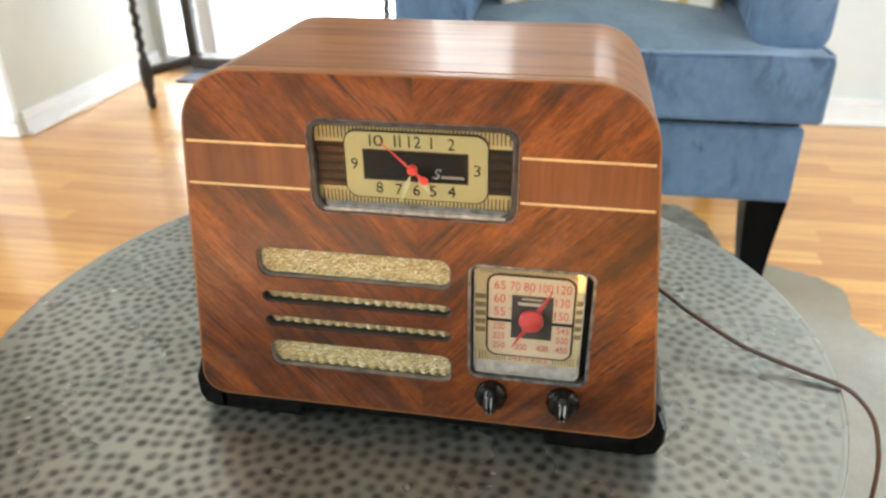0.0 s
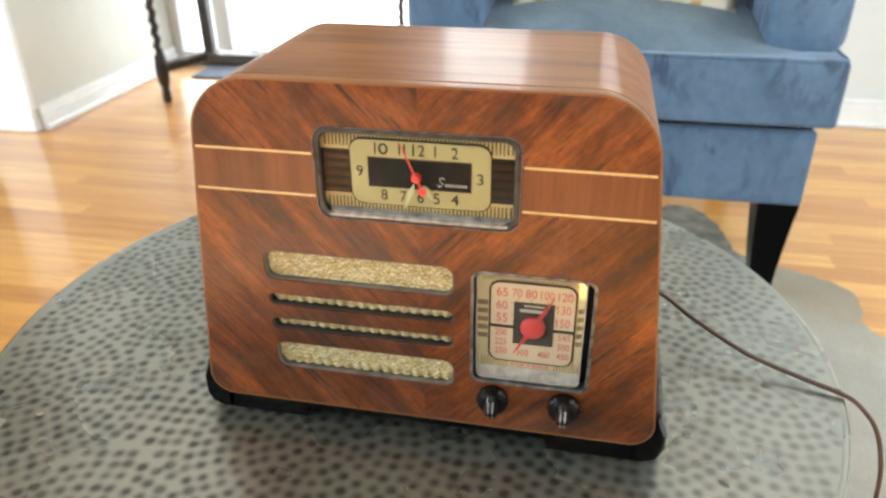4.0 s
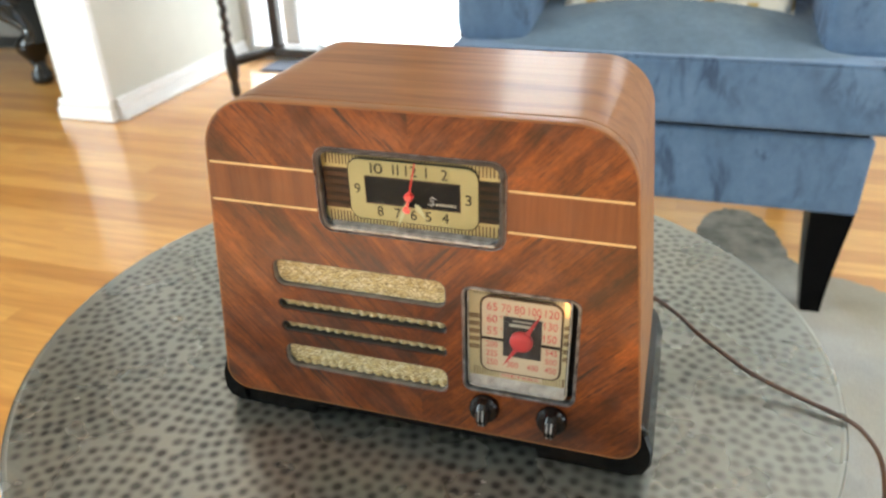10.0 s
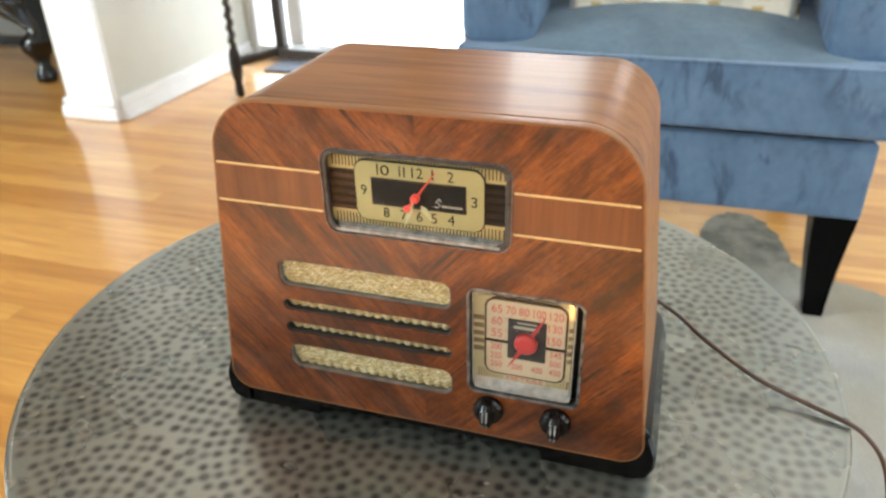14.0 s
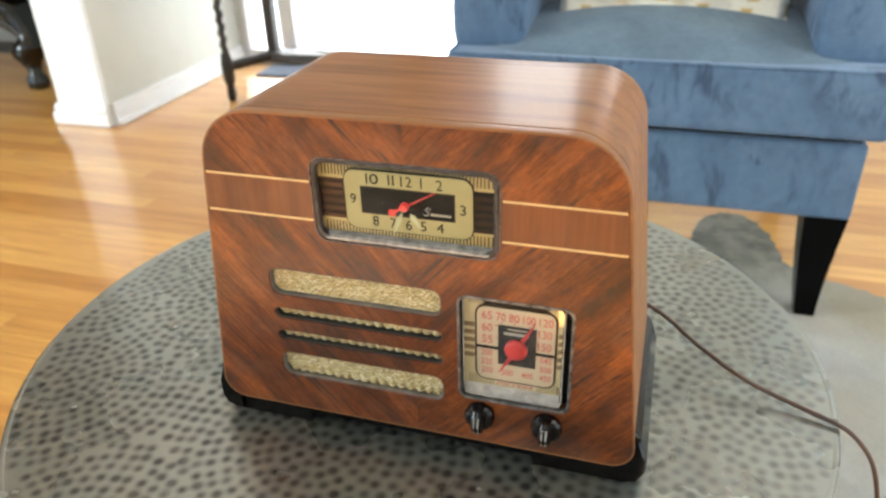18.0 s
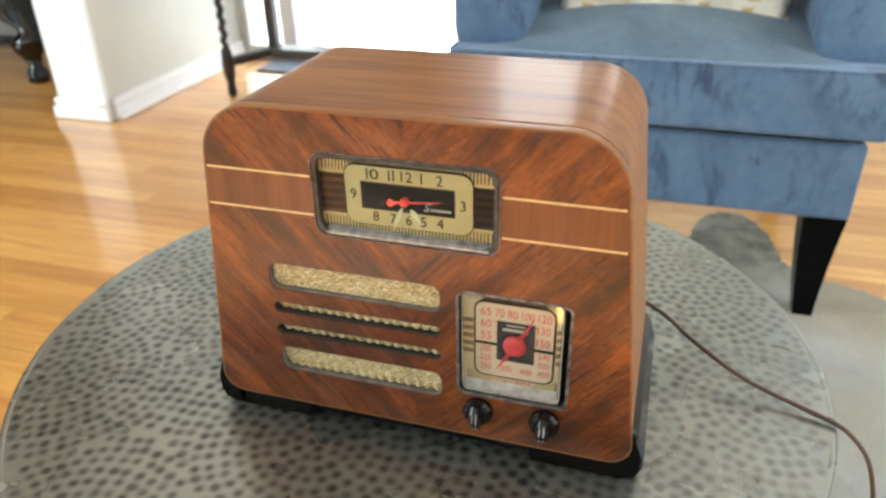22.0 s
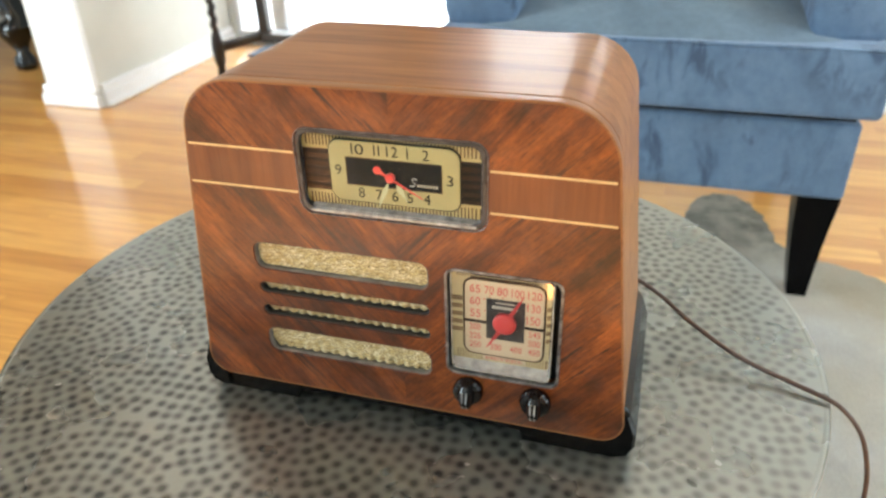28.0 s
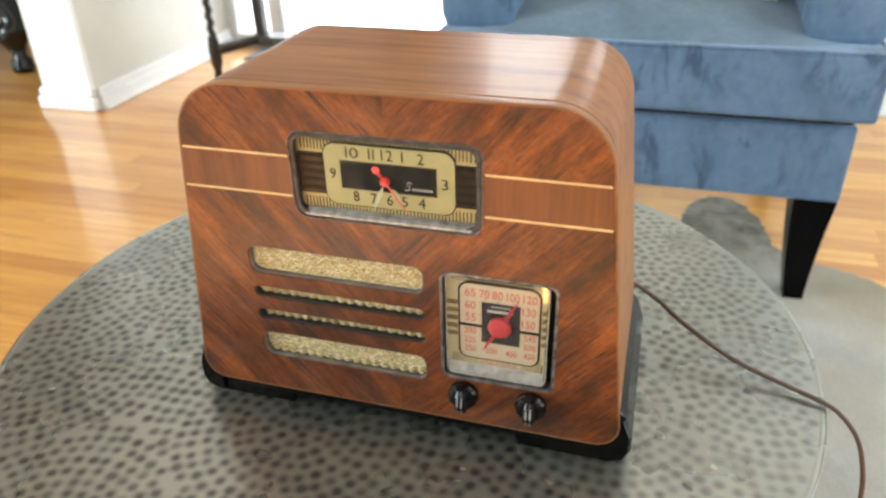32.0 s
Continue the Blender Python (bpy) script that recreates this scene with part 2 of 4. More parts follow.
def velvet(name="blue_velvet", tint=(1, 1, 1), brushed=0.9):
    """Slate-blue velvet with soft tone changes and a few brushed darker marks."""
    n = Nodes(name, 0.85)
    n.bsdf.inputs["Sheen Weight"].default_value = 0.35
    n.bsdf.inputs["Sheen Roughness"].default_value = 0.4
    n.bsdf.inputs["Sheen Tint"].default_value = (0.75, 0.85, 1.0, 1)
    v = n.coords()
    patch = n.noise(n.coords((1, 1, 0.7)), 7, 3, 0.5, 0.3)
    brush = n.noise(n.coords((1, 1, 0.4)), 26, 4, 0.6, 0.6)
    where = n.noise(v, 4.5, 2)
    pile = n.noise(v, 900, 2)

    def t(r, g, b):
        return (r * tint[0], g * tint[1], b * tint[2])

    c = n.ramp(patch, (0.3, t(0.072, 0.108, 0.155)), (0.5, t(0.100, 0.145, 0.202)), (0.7, t(0.132, 0.183, 0.245)))
    marks = n.math("MULTIPLY", n.ramp(brush, (0.50, (0, 0, 0)), (0.62, (1, 1, 1))), n.ramp(where, (0.42, (0, 0, 0)), (0.54, (brushed, brushed, brushed))))
    c = n.mix(marks, c, t(0.036, 0.057, 0.092))
    c = n.mix(0.8, c, n.ramp(n.noise(n.coords((1, 1, 0.8)), 75, 4, 0.65), (0.3, (0.72, 0.74, 0.78)), (0.7, (1.0, 1.0, 1.0))), "MULTIPLY")
    n.colour(n.mix(0.3, c, n.ramp(pile, (0.3, (0.6, 0.6, 0.6)), (0.7, (1, 1, 1))), "MULTIPLY"))
    n.bump(pile, 0.25, 0.001)
    return n.mat


def cowhide():
    """White hide with grey-brown patches and short hair."""
    n = Nodes("cowhide", 0.9)
    v = n.coords()
    hair = n.noise(n.coords((1, 0.25, 1)), 500, 3)
    base = n.ramp(n.noise(v, 5, 4), (0.3, (0.29, 0.286, 0.268)), (0.7, (0.46, 0.455, 0.437)))
    tc, sub = n.add("TexCoord"), n.add("VectorMath", operation="DISTANCE")
    n.join(tc.outputs["Object"], sub.inputs[0])
    sub.inputs[1].default_value = (0.375 * U, 1.47 * U, 0.005)
    ragged = n.math("ADD", sub.outputs["Value"], n.math("MULTIPLY", n.noise(v, 12, 6, 0.65), 0.2))
    dark = n.ramp(ragged, (0.24, (1, 1, 1)), (0.46, (0, 0, 0)))
    tuft = n.ramp(n.noise(v, 26, 5, 0.65), (0.3, (0.085, 0.078, 0.062)), (0.7, (0.24, 0.225, 0.185)))
    c = n.mix(dark, base, tuft)
    tan = n.add("VectorMath", operation="DISTANCE")
    n.join(tc.outputs["Object"], tan.inputs[0])
    tan.inputs[1].default_value = (0.70 * U, 1.16 * U, 0.005)
    edge = n.math("ADD", tan.outputs["Value"], n.math("MULTIPLY", n.noise(v, 9, 5, 0.6), 0.12))
    c = n.mix(n.ramp(edge, (0.16, (0.85, 0.85, 0.85)), (0.27, (0, 0, 0))), c, (0.30, 0.255, 0.185))
    beige = n.ramp(n.noise(v, 6.5, 4), (0.42, (0, 0, 0)), (0.7, (0.7, 0.7, 0.7)))
    c = n.mix(beige, c, (0.36, 0.33, 0.27))
    n.colour(n.mix(0.5, c, n.ramp(hair, (0.3, (0.7, 0.7, 0.7)), (0.7, (1, 1, 1))), "MULTIPLY"))
    n.bump(hair, 0.5, 0.003)
    return n.mat


def speaker_cloth():
    """Straw-coloured cloth in a loose basket weave: pale threads, wavy rows, small dark gaps."""
    n = Nodes("speaker_cloth", 0.8)
    tc, sep, c = n.add("TexCoord"), n.add("SeparateXYZ"), n.add("CombineXYZ")
    n.join(tc.outputs["Object"], sep.inputs[0])
    wavy = n.math("MULTIPLY", n.math("SUBTRACT", n.noise(n.coords((1, 1, 0.6)), 210, 3), 0.5), 0.0085)
    n.join(n.math("ADD", sep.outputs[0], n.math("MULTIPLY", n.math("SUBTRACT", n.noise(n.coords(), 330, 3), 0.5), 0.0060)), c.inputs[0])
    n.join(n.math("ADD", sep.outputs[2], wavy), c.inputs[1])
    brick = n.add("TexBrick", offset=0.5)
    n.join(c.outputs[0], brick.inputs["Vector"])
    for key, value in (("Scale", 1.0), ("Mortar Size", 0.00036), ("Mortar Smooth", 0.8), ("Bias", 0.0), ("Brick Width", 0.0041), ("Row Height", 0.0019)):
        brick.inputs[key].default_value = value
    brick.inputs["Color1"].default_value, brick.inputs["Color2"].default_value, brick.inputs["Mortar"].default_value = (0.74, 0.65, 0.41, 1), (0.55, 0.42, 0.18, 1), (0.24, 0.165, 0.066, 1)
    threads = n.noise(n.coords((0.5, 1, 1.5)), 640, 4, 0.75)
    cloth = n.mix(0.75, brick.outputs["Color"], n.ramp(threads, (0.36, (0.30, 0.26, 0.20)), (0.50, (0.90, 0.90, 0.90)), (0.66, (1.25, 1.30, 1.36))), "MULTIPLY")
    flecks = n.noise(n.coords((0.8, 1, 1.3)), 430, 3, 0.6)
    n.colour(n.mix(n.ramp(flecks, (0.60, (0, 0, 0)), (0.68, (0.7, 0.7, 0.7))), cloth, (0.085, 0.058, 0.024)))
    n.bump(brick.outputs["Fac"], -0.3, 0.0006)
    return n.mat


def pillow_print():
    n = Nodes("pillow_print", 0.85)
    v = n.coords((1, 1, 1))
    vor = n.add("TexVoronoi", feature="F1", distance="CHEBYCHEV")
    vor.inputs["Scale"].default_value = 26
    n.join(v, vor.inputs["Vector"])
    spots = n.ramp(vor.outputs["Distance"], (0.18, (0.60, 0.42, 0.15)), (0.32, (0.86, 0.84, 0.76)))
    grey = n.ramp(n.noise(v, 22, 3), (0.48, (0.9, 0.88, 0.82)), (0.62, (0.50, 0.50, 0.48)))
    n.colour(n.mix(0.5, spots, grey, "MULTIPLY"))
    n.bump(n.noise(v, 700, 2), 0.3, 0.0008)
    return n.mat


def clear(name, rough=0.0, tint=(1, 1, 1), ior=1.45):
    n = Nodes(name, rough)
    n.bsdf.inputs["Transmission Weight"].default_value = 1.0
    n.bsdf.inputs["IOR"].default_value = ior
    n.colour(tint)
    return n.mat


M_FRONT, M_TOP = veneer_front(), veneer_top()
M_EDGE = veneer_top("light_edge", 0.9)
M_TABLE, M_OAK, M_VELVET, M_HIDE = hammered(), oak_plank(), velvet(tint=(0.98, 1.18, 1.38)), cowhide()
# seat copy of the velvet, lighter and greyer: sheen put into its tint
M_SEAT_SHEEN = velvet("velvet_seat_sheen", (1.16, 1.24, 1.20), 0.15)
M_CLOTH, M_PRINT = speaker_cloth(), pillow_print()
M_INLAY = plain("maple_inlay", (0.62, 0.42, 0.2), 0.4, vary=0.2, scale=90)
M_LACQUER = plain("black_lacquer", (0.002, 0.0019, 0.0018), 0.16, vary=0.3, spec=0.16, bump=0.02)
M_PIANO = plain("polished_black_wood", (0.0022, 0.0020, 0.0022), 0.12, vary=0.3, spec=0.55, bump=0.02)
M_RIM = plain("dull_grey_rim", (0.030, 0.030, 0.033), 0.3, metal=0.35, vary=0.9, scale=170)
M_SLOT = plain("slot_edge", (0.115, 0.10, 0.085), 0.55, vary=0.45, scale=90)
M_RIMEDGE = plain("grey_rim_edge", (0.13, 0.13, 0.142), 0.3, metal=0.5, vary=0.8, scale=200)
M_SLOT_SHADE = plain("slot_edge_shade", (0.008, 0.007, 0.006), 0.5, vary=0.6, scale=90)
M_LEDGE = plain("grey_ledge", (0.27, 0.26, 0.25), 0.25, metal=0.2, vary=0.45, scale=140)
M_LIP = plain("grey_lip", (0.34, 0.33, 0.31), 0.3, metal=0.4, vary=0.3, scale=150)
M_STEEL = plain("worn_steel", (0.15, 0.143, 0.14), 0.3, metal=0.6, vary=0.85, scale=150)
M_CREAM = plain("cream_dial", (0.325, 0.275, 0.122), 0.5, vary=0.05, spec=0.3)
M_ROSE = plain("rose_dial", (0.50, 0.40, 0.27), 0.5, vary=0.05, spec=0.3)
M_GOLD = plain("gold_plate", (0.40, 0.315, 0.130), 0.4, vary=0.15, spec=0.4)
M_STRAW = plain("straw_plate", (0.50, 0.42, 0.235), 0.45, vary=0.1, spec=0.3)
M_BROWN = plain("brown_stripe", (0.018, 0.009, 0.005), 0.5, vary=0.5, scale=60, spec=0.15)
M_BAR = plain("dark_brown_bar", (0.045, 0.020, 0.008), 0.5, vary=0.3, spec=0.2)
M_WING = plain("wood_wing", (0.062, 0.026, 0.0095), 0.45, vary=0.5, scale=70, spec=0.2)
M_BLACK = plain("dial_black", (0.008, 0.0075, 0.0075), 0.5, vary=0.2, spec=0.1)
M_INK = plain("black_ink", (0.012, 0.010, 0.008), 0.5, bump=0, spec=0.1)
M_RED_INK = plain("red_ink", (0.46, 0.08, 0.065), 0.5, bump=0)
M_RED = plain("red_enamel", (0.55, 0.02, 0.018), 0.3, coat=0.3, bump=0)
M_SILVER = plain("silver_ink", (0.62, 0.62, 0.6), 0.4, bump=0)
M_BRASS = plain("pale_brass_ink", (0.36, 0.33, 0.26), 0.45, bump=0)
M_HAND = plain("cream_hand", (0.40, 0.39, 0.22), 0.45, bump=0)
M_KNOB = plain("dark_brown_knob", (0.004, 0.0019, 0.0014), 0.24, vary=0.3, bump=0.02, spec=0.28)
M_CORD = plain("brown_rubber", (0.075, 0.042, 0.032), 0.55, vary=0.2)
M_TAN = plain("tan_stripe", (0.20, 0.135, 0.07), 0.5, vary=0.3, scale=60, spec=0.2)
M_LENS = clear("clear_lens", 0.015, ior=1.08)
M_DOME = clear("dial_dome", 0.02, ior=1.22)
M_WIRE = plain("grey_green_wire", (0.16, 0.21, 0.20), 0.4, vary=0.2)
# opaque pale grey stands for light caught in the clear cover's edge
M_ACRYLIC = plain("clear_plastic_edge", (0.40, 0.375, 0.32), 0.22, vary=0.35, scale=120)
M_STRIPE = plain("dim_wing_stripe", (0.026, 0.012, 0.006), 0.5, vary=0.4, scale=60, spec=0.15)
# bluish daylight on the beige wall is put into this colour
M_DAYLIT = plain("daylit_wall", (0.70, 0.75, 0.775), 0.7, vary=0.04, scale=6)
M_POINTER = plain("faded_red", (0.42, 0.028, 0.026), 0.45, bump=0)
M_SMOKE = plain("smoky_brown", (0.045, 0.036, 0.031), 0.5, vary=0.3, spec=0.2)
M_AMBER = amber()
M_GLASS = clear("window_glass")
M_DARKWOOD = plain("dark_oak", (0.022, 0.012, 0.008), 0.35, vary=0.45, scale=25)
M_EBONY = plain("black_leg", (0.0022, 0.0019, 0.0019), 0.25, vary=0.3, spec=0.08)
M_WHITE = plain("white_paint", (0.84, 0.86, 0.875), 0.35, vary=0.03, scale=12)
M_WALL = plain("wall_paint", (0.63, 0.645, 0.60), 0.7, vary=0.04, scale=6)
# darker than the main room's paint: the adjoining room's dimness is in the colour
M_DIM_TAUPE = plain("dimmed_taupe", (0.30, 0.28, 0.25), 0.75, vary=0.06, scale=5)
M_CEIL = plain("ceiling_paint", (0.86, 0.86, 0.84), 0.8, vary=0.03, scale=6)
M_BULB = glowing("pilot_bulb", (1.0, 0.50, 0.16), 0.42)
M_DAY = glowing("daylight_backdrop", (0.93, 0.97, 1.0), 0.72)
M_MAT = plain("blue_grey_mat", (0.10, 0.115, 0.155), 0.8, vary=0.2)
M_PALE = plain("pale_grey_paint", (0.30, 0.31, 0.33), 0.5, vary=0.1)
M_GREYRUG = plain("grey_rug", (0.12, 0.12, 0.11), 0.9, vary=0.3)

# ---- helpers for building ----
ORIGIN = {}


def thing(name, x, y, z, label="", category="", group="", kind=""):
    ob = new(name)
    ob.empty_display_size = 0.05
    ob.location = (x * U, y * U, z * U)
    ORIGIN[ob] = Vector(ob.location)
    return tagged(ob, label, category, group, kind)


def part(name, shape, material, parent=None, label="", smooth=False, origin=None):
    """Links a bmesh or mesh, drawn in plan units, as one object under a thing or a part."""
    if isinstance(shape, bpy.types.Mesh):
        me = shape
        me.transform(Matrix.Scale(U, 4))
    else:
        me = bpy.data.meshes.new(name)
        bmesh.ops.scale(shape, vec=(U, U, U), verts=shape.verts)
        shape.to_mesh(me)
        shape.free()
    me.materials.clear()
    me.materials.append(material)
    if smooth:
        for p in me.polygons:
            p.use_smooth = True
    ob = new(name, me)
    start = Vector((0, 0, 0))
    if origin is not None:
        start = Vector(origin) * U
        me.transform(Matrix.Translation(-start))
    ORIGIN[ob] = start
    ob.location = start
    if parent is not None:
        ob.parent = parent
        ob.location = start - ORIGIN[parent]
    return tagged(ob, label)


def box(x0, x1, y0, y1, z0, z1, bevel=0.0, seg=2):
    bm = bmesh.new()
    bmesh.ops.create_cube(bm, size=1)
    for v in bm.verts:
        v.co = ((x0 + x1) / 2 + v.co.x * (x1 - x0), (y0 + y1) / 2 + v.co.y * (y1 - y0), (z0 + z1) / 2 + v.co.z * (z1 - z0))
    if bevel:
        bmesh.ops.bevel(bm, geom=bm.edges[:], offset=bevel, segments=seg, profile=0.6, affect="EDGES")
    return bm


def loft(rings, close=True):
    """A skin over rings of points, each a list of (x, y, z), with closed ends."""
    bm = bmesh.new()
    rows = [[bm.verts.new(p) for p in ring] for ring in rings]
    n = len(rows[0])
    for a, b in zip(rows, rows[1:]):
        for i in range(n):
            bm.faces.new((a[i], a[(i + 1) % n], b[(i + 1) % n], b[i]))
    if close:
        bm.faces.new(rows[0][::-1])
        bm.faces.new(rows[-1])
    bmesh.ops.recalc_face_normals(bm, faces=bm.faces[:])
    return bm


def ring(cx, cy, z, rx, ry=None, n=20, turn=0.0):
    ry = rx if ry is None else ry
    return [(cx + rx * math.cos(turn + 2 * math.pi * i / n), cy + ry * math.sin(turn + 2 * math.pi * i / n), z) for i in range(n)]


def rounded(x0, x1, z0, z1, r, n=6):
    """A rounded rectangle as (x, z) points."""
    pts = []
    for cx, cz, a in ((x1 - r, z1 - r, 0), (x0 + r, z1 - r, 90), (x0 + r, z0 + r, 180), (x1 - r, z0 + r, 270)):
        for i in range(n + 1):
            w = radians(a + 90 * i / n)
            pts.append((cx + r * math.cos(w), cz + r * math.sin(w)))
    return pts


def trapezium(top, bottom, z0, z1, rt, rb, n=10, inset=0.0, cx=0.0):
    """The cabinet's outline, wider below, as (x, z) points."""
    top, bottom, z0, z1 = top - inset, bottom - inset, z0 + inset, z1 - inset
    rt, rb = max(rt - inset, 0.001), max(rb - inset, 0.001)
    corners = [Vector((cx + top, z1)), Vector((cx - top, z1)), Vector((cx - bottom, z0)), Vector((cx + bottom, z0))]
    pts = []
    for i, r in enumerate((rt, rt, rb, rb)):
        c, a, b = corners[i], corners[i - 1], corners[(i + 1) % 4]
        u, v = (a - c).normalized(), (b - c).normalized()
        half = math.acos(max(-1, min(1, u.dot(v)))) / 2
        centre = c + (u + v).normalized() * (r / math.sin(half))
        p0, p1 = c + u * (r / math.tan(half)), c + v * (r / math.tan(half))
        a0 = math.atan2(p0.y - centre.y, p0.x - centre.x)
        a1 = math.atan2(p1.y - centre.y, p1.x - centre.x)
        while a1 < a0:
            a1 += 2 * math.pi
        for k in range(n + 1):
            w = a0 + (a1 - a0) * k / n
            pts.append((centre.x + r * math.cos(w), centre.y + r * math.sin(w)))
    return pts


def plate(outline, holes, y0, y1, bevel=0.0):
    """A board with holes, from (x, z) loops, lying between y0 (front) and y1."""
    cu = bpy.data.curves.new("plate", "CURVE")
    cu.dimensions, cu.fill_mode = "2D", "BOTH"
    for loop in [outline, *[h[::-1] for h in holes]]:
        sp = cu.splines.new("POLY")
        sp.points.add(len(loop) - 1)
        for p, (x, z) in zip(sp.points, loop):
            p.co = (x, z, 0, 1)
        sp.use_cyclic_u = True
    cu.extrude = (y1 - y0) / 2 - bevel
    cu.bevel_depth, cu.bevel_resolution, cu.offset = bevel, 2, -bevel
    ob = bpy.data.objects.new("plate", cu)
    scene.collection.objects.link(ob)
    bpy.context.view_layer.update()
    me = bpy.data.meshes.new_from_object(ob.evaluated_get(bpy.context.evaluated_depsgraph_get()))
    bpy.data.objects.remove(ob)
    bm = bmesh.new()
    bm.from_mesh(me)
    bmesh.ops.remove_doubles(bm, verts=bm.verts[:], dist=1e-6)
    bm.to_mesh(me)
    bm.free()
    me.transform(Matrix.Translation((0, (y0 + y1) / 2, 0)) @ Matrix.Rotation(radians(90), 4, "X"))
    return me


def written(text, size, x, z, y, depth=0.0002, align="CENTER", bold=0.0):
    """Lettering in the built-in font, facing the front, as a mesh."""
    cu = bpy.data.curves.new("text", "FONT")
    cu.body, cu.size, cu.align_x, cu.align_y, cu.extrude = text, size, align, "CENTER", depth / 2
    cu.resolution_u, cu.offset = 3, size * bold
    ob = bpy.data.objects.new("text", cu)
    scene.collection.objects.link(ob)
    bpy.context.view_layer.update()
    me = bpy.data.meshes.new_from_object(ob.evaluated_get(bpy.context.evaluated_depsgraph_get()))
    bpy.data.objects.remove(ob)
    me.transform(Matrix.Translation((x, y, z)) @ Matrix.Rotation(radians(90), 4, "X"))
    return me


def lettered(text, wide, high, x, z, y, bold=0.0):
    """Lettering brought to a width and height, about its middle."""
    me = written(text, 0.01, 0, 0, 0, bold=bold)
    xs, zs = [v.co.x for v in me.vertices], [v.co.z for v in me.vertices]
    me.transform(Matrix.Translation((x, y, z)) @ Matrix.Diagonal((wide / (max(xs) - min(xs)), 1, high / (max(zs) - min(zs)), 1)) @ Matrix.Translation((-(max(xs) + min(xs)) / 2, 0, -(max(zs) + min(zs)) / 2)))
    return me


def tube(points, radius, n=8):
    """A round bar through points."""
    pts = [Vector(p) for p in points]
    rings = []
    for i, p in enumerate(pts):
        d = (pts[min(i + 1, len(pts) - 1)] - pts[max(i - 1, 0)]).normalized()
        a = d.cross(Vector((0, 0, 1)))
        a = (a if a.length > 0.01 else Vector((1, 0, 0))).normalized()
        b = d.cross(a)
        rings.append([tuple(p + radius * (a * math.cos(2 * math.pi * k / n) + b * math.sin(2 * math.pi * k / n))) for k in range(n)])
    return loft(rings)


def smooth_path(points, steps=8):
    """A rounded line through points (Catmull-Rom)."""
    p = [Vector(q) for q in points]
    p = [2 * p[0] - p[1], *p, 2 * p[-1] - p[-2]]
    out = []
    for i in range(1, len(p) - 2):
        for k in range(steps):
            t = k / steps
            out.append(0.5 * (2 * p[i] + (p[i + 1] - p[i - 1]) * t + (2 * p[i - 1] - 5 * p[i] + 4 * p[i + 1] - p[i + 2]) * t * t + (3 * p[i] - p[i - 1] - 3 * p[i + 1] + p[i + 2]) * t ** 3))
    return out + [p[-2]]


# ---- the room ----
SWAP = Matrix(((0, 1, 0, 0), (1, 0, 0, 0), (0, 0, 1, 0), (0, 0, 0, 1)))


